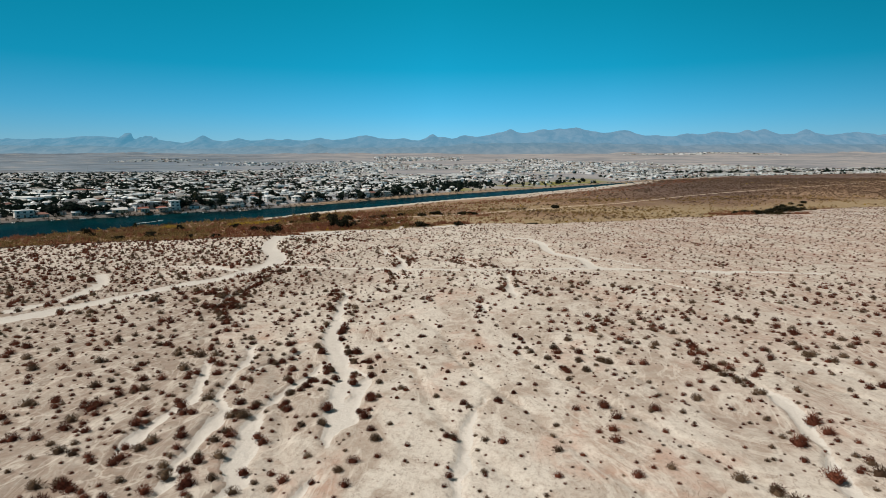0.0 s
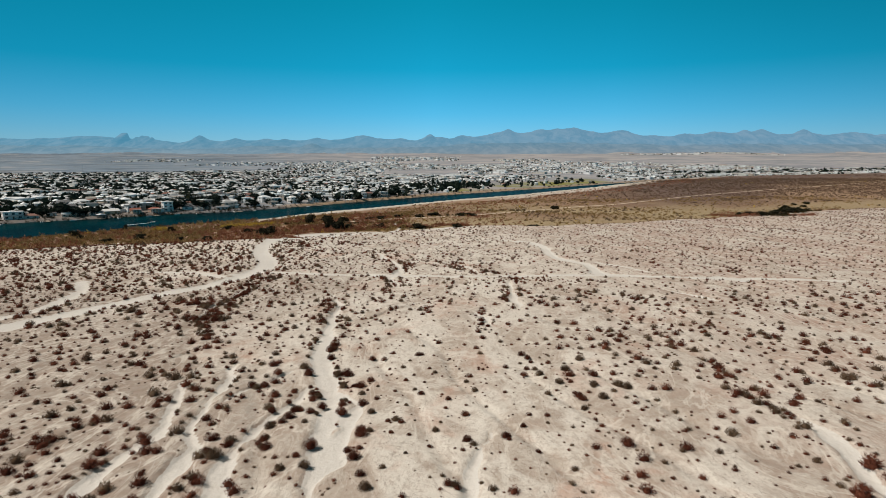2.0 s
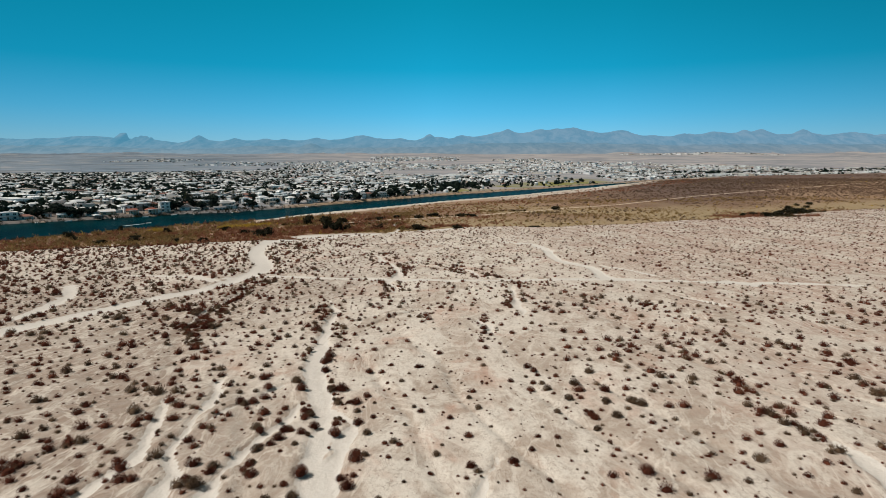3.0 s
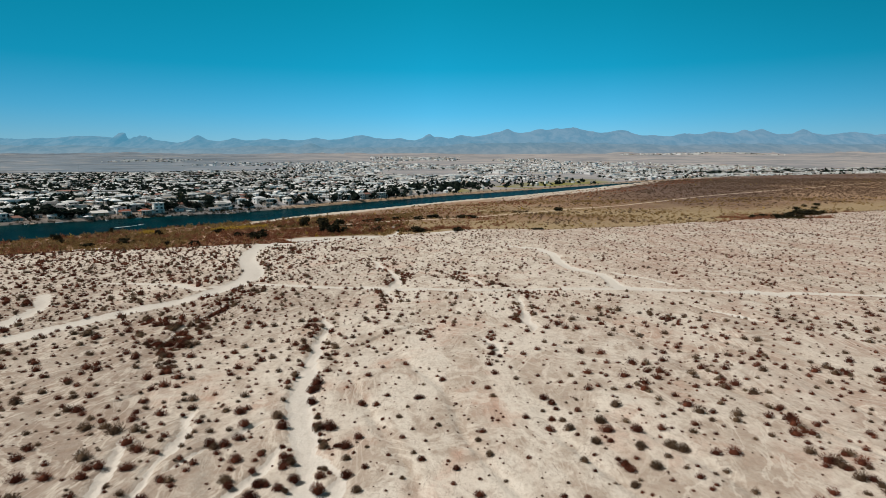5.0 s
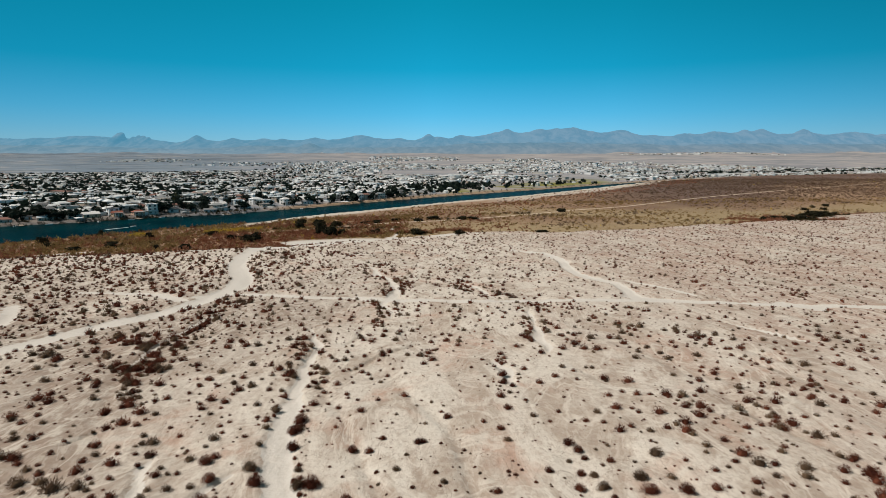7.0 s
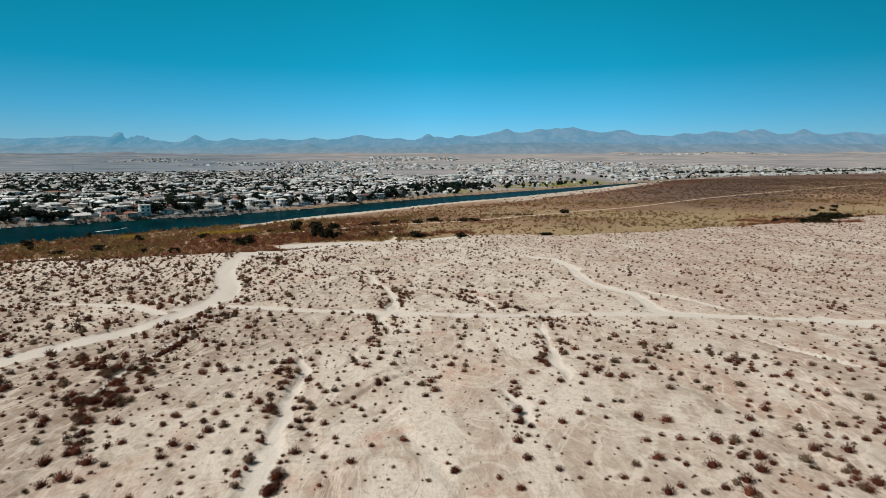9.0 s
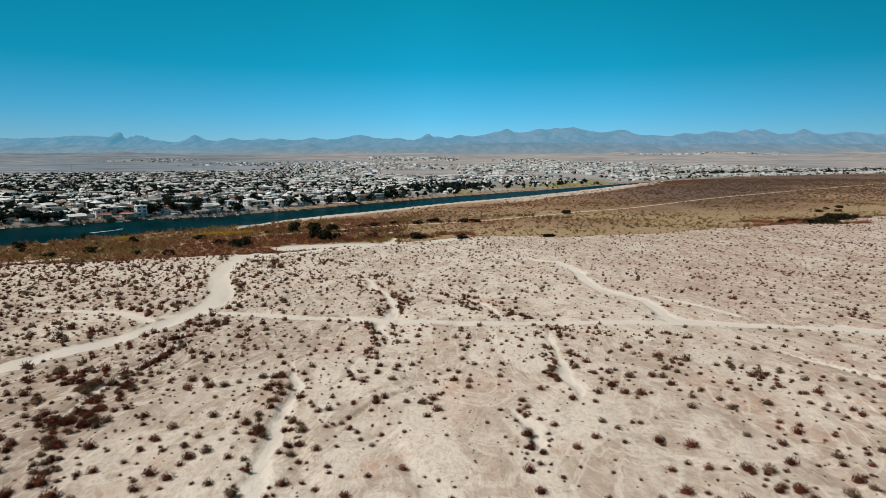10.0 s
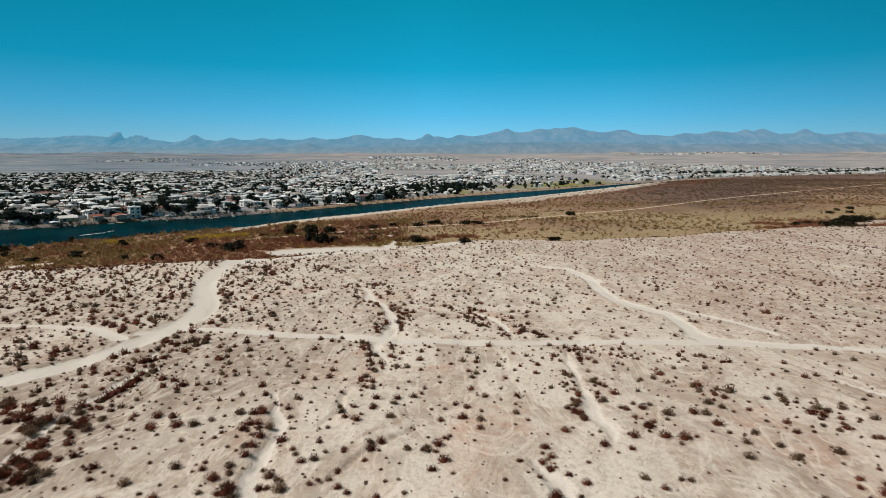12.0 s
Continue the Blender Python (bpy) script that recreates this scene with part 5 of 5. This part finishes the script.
def town_density(x, y):
    """How closely built the land is, from 0 to 1."""
    far = far_bank(x, y)
    edge = np.interp(x, [-1400, -1170, -900, -700, -500, -250, 60, 250], [1620, 1700, 1800, 1960, 1900, 1600, 1560, 1500])
    dense = (1 - step(-50, 60, y - edge + 70 * grain(x, y, 120, 71))) * (1 - step(200, 420, x))
    gap = 1 - step(-40, 30, x) * (1 - step(380, 460, x)) * (1 - step(300, 420, far))
    for x0, x1, y0, y1, full in QUARTERS:
        wx, wy = 0.12 * (x1 - x0), 0.15 * (y1 - y0)
        dense = np.maximum(dense, full * step(x0 - wx, x0 + wx, x) * step(-x1 - wx, -x1 + wx, -x) * step(y0 - wy, y0 + wy, y) * step(-y1 - wy, -y1 + wy, -y) * step(-0.5, 0.1, grain(x, y, 110, 74)))
    strip = step(350, 500, x) * (1 - step(170, 330, far))
    return np.maximum(dense, strip) * step(22, 28, far) * np.clip(gap, 0.06, 1)


def build_town():
    # rows along the bank, then further and further inland
    c, s = 0.64, 0.77
    spots = []
    for v in np.arange(-3200, 3600, 15.0):
        for u in np.arange(-1800, 4600, 10.6):
            x = u * c - v * s * 0.9 + town.uniform(-3, 3)
            y = u * s + v * c * 0.9 + town.uniform(-3, 3)
            if y < 300 or y > 4050 or abs(x) > 0.8 * y + 120:
                continue
            spots.append((x, y))
    spots = np.array(spots)
    x, y = spots[:, 0], spots[:, 1]
    keep = (rng.uniform(0, 1, len(x)) < town_density(x, y) * 0.80) & (far_bank(x, y) > 30)
    x, y = x[keep], y[keep]
    order = np.argsort(np.hypot(x + 120, y - 560))
    close, rest = order[:285], order[285:]
    for i in close:
        if min(math.hypot(x[i] - bx, y[i] - by) for bx, by in BUSY[:60]) < 14:
            continue
        which = town.choice((0, 1, 2, 3, 4, 4, 5, 5, 6, 0, 2, 7))
        place_house(float(x[i]), float(y[i]), 51 + town.choice((0, 0, 90, 180)) + town.uniform(-4, 4), which)
    # the rest of the town, too small to tell apart
    walls, roofs = ([], []), ([], [])
    for i in rest:
        w, d, h = town.uniform(4.2, 8.4), town.uniform(3.4, 5.8), town.choice((2.2, 2.4, 2.6, 4.2))
        big = town.random() < (0.03 if y[i] < 1400 else 0.05 if x[i] < -0.2 * y[i] else 0.14)
        if big:
            w, d, h = town.uniform(18, 38), town.uniform(12, 18), town.uniform(4, 6)
        a = math.radians(51 + town.choice((0, 90)) + town.uniform(-5, 5))
        ca, sa = math.cos(a), math.sin(a)
        z = float(ground_height(x[i], y[i]))

        def put(store, v, f):
            base = len(store[0])
            store[0].extend((x[i] + px * ca - py * sa, y[i] + px * sa + py * ca, z + pz) for px, py, pz in v)
            store[1].extend(tuple(k + base for k in face) for face in f)

        v, f = box(-w / 2, -d / 2, -1.5, w / 2, d / 2, h)
        put(walls, v, f[2:])
        e, r = 0.4, 0.4 if big or town.random() < 0.4 else town.uniform(1.0, 2.0)
        X, Y = w / 2 + e, d / 2 + e
        put(roofs, [(-X, -Y, h + 0.01), (X, -Y, h + 0.01), (X, Y, h + 0.01), (-X, Y, h + 0.01), (-X + r, 0, h + r), (X - r, 0, h + r)], [(0, 1, 5, 4), (2, 3, 4, 5), (1, 2, 5), (3, 0, 4), (3, 2, 1, 0)])
    both = mesh_of("town_houses", walls[0] + roofs[0], list(walls[1]) + [tuple(k + len(walls[0]) for k in f) for f in roofs[1]], WALLS_FAR, ROOFING_FAR, slots=[0] * len(walls[1]) + [1] * len(roofs[1]))
    tagged(new("town_houses", both), "low pale houses and sheds of a desert town", "houses", kind="stuff")
    return x, y, order


tx, ty, torder = build_town()


def build_town_trees():
    # big dark trees stand between the nearest houses
    made = 0
    for i in torder[:165]:
        if town.random() < 0.6:
            x, y = float(tx[i]) + town.uniform(5, 10), float(ty[i]) + town.uniform(-12, -5)
            if far_bank(x, y) > 24:
                plant_tree(x, y, town.uniform(3.8, 7.5), town.randrange(6), "dark green shade tree among the houses", "shade trees of the town", town.uniform(0.8, 1.25))
                made += 1
    for x0, inland in ((-262, 10), (-257, 13), (-253, 9), (-267, 14), (-206, 20), (-190, 16), (-152, 16), (-178, 26)):
        x, y, _ = shore_point(x0, inland)
        plant_tree(x, y, town.uniform(7.5, 10), made, "large dark shade tree at the water's edge", "shade trees of the town", 1.35)
        made += 1
    for n in range(30):
        x, y, _ = shore_point(-310 + 200 * town.random() ** 1.5, 12 + 90 * town.random() ** 1.5)
        plant_tree(x, y, town.uniform(4.5, 9), n, "dark shade tree on the far river bank", "shade trees of the town", town.uniform(0.9, 1.3))
    for n in range(16):
        x, y, _ = shore_point(town.uniform(-205, -120), town.uniform(40, 75))
        plant_tree(x, y, town.uniform(7, 11), n, "tall dark tree behind the riverside houses", "shade trees of the town", town.uniform(0.6, 0.9))
    # further trees and the riverside grove, as one wood
    clumps = [crown_leaves(rng, 14, 5, 0.42) for _ in range(6)]
    fx, fy = tx[torder[165:]], ty[torder[165:]]
    n = len(fx)
    ox, oy = rng.uniform(-13, 13, n), rng.uniform(-13, 13, n)
    keep = rng.uniform(0, 1, n) < 1.0 * np.clip(0.95 + 0.8 * grain(fx, fy, 180, 81), 0.2, 1) * (1 - 0.55 * step(1900, 2500, fy)) * (1 - 0.35 * step(-0.3, 0.0, fx / fy))
    x, y = (fx + ox)[keep], (fy + oy)[keep]
    again = rng.uniform(0, 1, len(x)) < 0.85
    x, y = np.concatenate([x, x[again] + rng.uniform(-9, 9, again.sum())]), np.concatenate([y, y[again] + rng.uniform(-9, 9, again.sum())])
    more = rng.uniform(0, 1, len(x)) < 0.75 * (1 - step(-0.4, -0.1, x / y)) * (y < 1700)
    x, y = np.concatenate([x, x[more] + rng.uniform(-9, 9, more.sum())]), np.concatenate([y, y[more] + rng.uniform(-9, 9, more.sum())])
    size = rng.uniform(2.8, 6.6, len(x)) * np.where(rng.uniform(0, 1, len(x)) < 0.12, 1.35, 1.0)
    gx = np.concatenate([rng.normal(5, 42, 90), rng.normal(-75, 28, 26), rng.uniform(30, 330, 60)])
    gy = np.concatenate([np.interp(gx[:90], FAR_X, FAR_Y) + 150 + rng.normal(0, 60, 90), np.interp(gx[90:116], FAR_X, FAR_Y) + 40 + rng.normal(0, 14, 26), np.interp(gx[116:], FAR_X, FAR_Y) + rng.uniform(26, 190, 60)])
    gs = np.concatenate([rng.uniform(6, 11, 90), rng.uniform(6, 11, 26), rng.uniform(3.5, 8, 60)])
    # the long row of trees downriver
    rx = rng.uniform(700, 2600, 420)
    ry = np.interp(rx, FAR_X, FAR_Y) + rng.uniform(110, 260, 420)
    rs = rng.uniform(6, 13, 420)
    x, y, size = np.concatenate([x, gx, rx]), np.concatenate([y, gy, ry]), np.concatenate([size, gs, rs])
    ok = far_bank(x, y) > 18
    x, y, size = x[ok], y[ok], size[ok]
    v, f = spread(rng, clumps, x, y, ground_height(x, y) - 0.12 * size, size * 1.1, size)
    tagged(new("town_trees", triangles("town_trees", v, f, LEAF)), "dark shade trees and groves through the town", "trees", kind="stuff")


build_town_trees()


def build_bank_scrub():
    """Reeds and bushes along the far bank."""
    clumps = [shrub_leaves(rng, 30, 0.8, 0.2, thin=0.45, long=1.2) for _ in range(5)]
    x = np.concatenate([rng.uniform(-330, -150, 330), rng.uniform(-320, 420, 420), rng.uniform(420, 1500, 260)])
    y = np.interp(x, FAR_X, FAR_Y) + np.where(np.arange(len(x)) < 330, rng.uniform(-3, 7, len(x)), rng.uniform(1, 20, len(x))) + 4 * grain(x, x, 30, 91)
    keep = rng.uniform(0, 1, len(x)) < 0.6 + 0.7 * grain(x, y, 40, 92)
    x, y = x[keep], y[keep]
    s = rng.uniform(1.2, 3.4, len(x))
    v, f = spread(rng, clumps, x, y, np.maximum(ground_height(x, y), WATER) - 0.1, s)
    tagged(new("bank_scrub", triangles("bank_scrub", v, f, DUSKY)), "dark reeds and bushes on the far bank", "scrub", kind="stuff")


build_bank_scrub()


def palm_meshes():
    trunk = mesh_of("trunk", *tube([(0, 0, -0.2), (0.05, 0, 3.0), (0.12, 0.05, 6.2), (0.1, 0.1, 9.0)], [0.26, 0.2, 0.17, 0.16]), BARK)
    verts, faces = [], []
    for n in range(26):
        a, lift = town.uniform(0, 2 * math.pi), town.uniform(-0.8, 0.9)
        for k in range(4):
            r0, r1 = 0.5 * k, 0.5 * (k + 1)
            w = 0.28 * (1 - k / 5)
            z0, z1 = 9 + lift * r0 - 0.22 * r0 * r0, 9 + lift * r1 - 0.22 * r1 * r1
            sx_, sy_ = -math.sin(a) * w, math.cos(a) * w
            b = len(verts)
            verts += [(0.1 + math.cos(a) * r0 - sx_, 0.1 + math.sin(a) * r0 - sy_, z0), (0.1 + math.cos(a) * r0 + sx_, 0.1 + math.sin(a) * r0 + sy_, z0), (0.1 + math.cos(a) * r1, 0.1 + math.sin(a) * r1, z1)]
            faces.append((b, b + 1, b + 2))
    return trunk, triangles("fronds", np.array(verts), np.array(faces), PALMY)


PALM = palm_meshes()
for n in range(46):
    x, y, _ = shore_point(town.uniform(-300, -40), town.uniform(26, 130))
    root = new("palm_tree")
    s = town.uniform(0.75, 1.3)
    root.matrix_basis = pose(x, y, float(ground_height(x, y)), 0, 0, town.uniform(0, 360)) @ Matrix.Diagonal((s, s, s, 1))
    part("trunk", PALM[0], root)
    part("fronds", PALM[1], root)
    tagged(root, "tall fan palm beside riverside houses", "palm tree", "palms of the town")

# ---- shore and river things ----
def build_shore():
    for n in range(17):
        x0 = -305 + n * 13.5
        if n in (3, 9, 13):
            continue
        x, y, turn = shore_point(x0, town.uniform(7, 10))
        w, h = town.uniform(9, 15), town.uniform(1.2, 2.2)
        v, f = joined(box(-w / 2, -0.3, -4.5, w / 2, 0.3, h - 1.0), box(-w / 2 - 0.05, -0.45, h - 1.0, w / 2 + 0.05, 0.45, h - 0.78))
        wall = new("seawall", mesh_of("seawall", v, f, CONCRETE if n % 3 else STONE))
        wall.matrix_basis = pose(x, y, -12.0, 0, 0, turn)
        tagged(wall, "low retaining wall at the water's edge" if n % 3 else "brown stone retaining wall at the water's edge", "seawall", "seawalls of the far bank")
        if n % 2 == 0:
            root = new("boat_dock")
            x, y, turn = shore_point(x0, -2)
            root.matrix_basis = pose(x, y, WATER + 0.5, 0, 0, turn)
            part("deck", mesh_of("deck", *box(-1.6, -7, -0.15, 1.6, 9, 0.1), DECKING), root)
            stake = mesh_of("dock_post", *tube([(0, 0, -5), (0, 0, 0.9)], [0.18, 0.18], 8), BARK)
            for px in (-1.4, 1.4):
                for py in (-6.6, -1, 4):
                    part("dock_post", stake, root, at=pose(px, py, 0))
            if n % 4 == 0:
                part("canopy", mesh_of("canopy", *roof_plate(2.6, 4.5, 3.0), ROOFING), root)
                for px in (-2.2, 2.2):
                    for py in (-3.9, 3.9):
                        part("canopy_post", mesh_of("canopy_post", *tube([(px, py, -4.5), (px, py, 3.0)], [0.09, 0.09], 6), STEEL), root)
            tagged(root, "weathered wooden boat dock on piles", "dock", "docks of the far bank")


def roof_plate(x, y, z):
    return [(-x, -y, z), (x, -y, z), (x, y, z), (-x, y, z), (0, -y, z + 0.5), (0, y, z + 0.5), (-x, -y, z - 0.1), (x, -y, z - 0.1), (x, y, z - 0.1), (-x, y, z - 0.1)], [(0, 4, 5, 3), (4, 1, 2, 5), (0, 1, 4), (2, 3, 5), (6, 7, 1, 0), (7, 8, 2, 1), (8, 9, 3, 2), (9, 6, 0, 3), (9, 8, 7, 6)]


build_shore()


def build_boat(x, y, turn, moving):
    root = new("motorboat")
    root.matrix_basis = pose(x, y, WATER, 0, 0, turn) @ Matrix.Diagonal((0.7, 0.7, 0.7, 1))
    rings, verts, faces = [(-3, 1.05, 0.75), (-1, 1.15, 0.8), (1.4, 1.0, 0.9), (2.7, 0.55, 1.05), (3.4, 0.05, 1.2)], [], []
    for px, half, top in rings:
        verts += [(px, -half, top), (px, -half * 0.75, -0.1), (px, 0, -0.3), (px, half * 0.75, -0.1), (px, half, top)]
    for n in range(4):
        faces += [(5 * n + k, 5 * n + k + 1, 5 * n + k + 6, 5 * n + k + 5) for k in range(4)] + [(5 * n + 4, 5 * n, 5 * n + 5, 5 * n + 9)]
    faces.append((0, 1, 2, 3, 4))
    part("hull", mesh_of("hull", verts, faces, HULL), root)
    part("windscreen", mesh_of("windscreen", [(0.7, -0.85, 0.9), (0.7, 0.85, 0.9), (0.2, 0.75, 1.5), (0.2, -0.75, 1.5), (0.66, -0.85, 0.9), (0.66, 0.85, 0.9), (0.16, 0.75, 1.5), (0.16, -0.75, 1.5)], [(0, 1, 2, 3), (7, 6, 5, 4), (0, 3, 7, 4), (1, 5, 6, 2), (3, 2, 6, 7)], GLASS), root)
    part("outboard_motor", mesh_of("outboard_motor", *box(-3.5, -0.3, -0.3, -3.02, 0.3, 1.3), GLASS), root)
    tagged(root, "small white motorboat on the teal river" if moving else "small white motorboat moored at the far bank", "motorboat", "" if moving else "moored boats")
    if moving:
        v, f = [], []
        for n in range(24):
            s = n / 23
            for side in (-1, 1):
                v.append((-3 - 15 * s, side * (0.5 + 0.7 * s) + 0.4 * math.sin(n * 1.7 + side), 0.10 * (1 - s) + 0.03))
            if n:
                f.append((2 * n - 2, 2 * n - 1, 2 * n + 1, 2 * n))
        wake = new("wake", mesh_of("wake", v, f, FOAM))
        wake.matrix_basis = pose(x, y, WATER, 0, 0, turn)
        tagged(wake, "white foam wake behind a motorboat", "wake", kind="stuff")


build_boat(-198, 424, 60, True)
for n in range(11):
    bx, by, turn = shore_point(-300 + n * 17.5 + town.uniform(-4, 4), town.uniform(-7, -3))
    build_boat(bx, by, turn + town.choice((0, 90, 180)), False)


def build_mast(x, y, height):
    """A slim lattice mast on three legs."""
    root = new("radio_mast")
    root.matrix_basis = pose(x, y, float(ground_height(x, y)) - 0.3)
    feet = [(math.cos(a) * 1.4, math.sin(a) * 1.4) for a in (0.5, 2.6, 4.7)]
    for px, py in feet:
        part("leg", mesh_of("leg", *tube([(px, py, 0), (px * 0.2, py * 0.2, height)], [0.22, 0.12], 5), STEEL), root)
    for n in range(1, 8):
        s = 1 - 0.8 * n / 8
        ring = [(px * s, py * s, height * n / 8) for px, py in feet]
        part("brace", mesh_of("brace", *joined(*[tube([ring[k], ring[(k + 1) % 3]], [0.08, 0.08], 4) for k in range(3)]), STEEL), root)
    return tagged(root, "slim grey lattice radio mast above the roofs", "radio mast")


build_mast(-1109, 1906, 27)
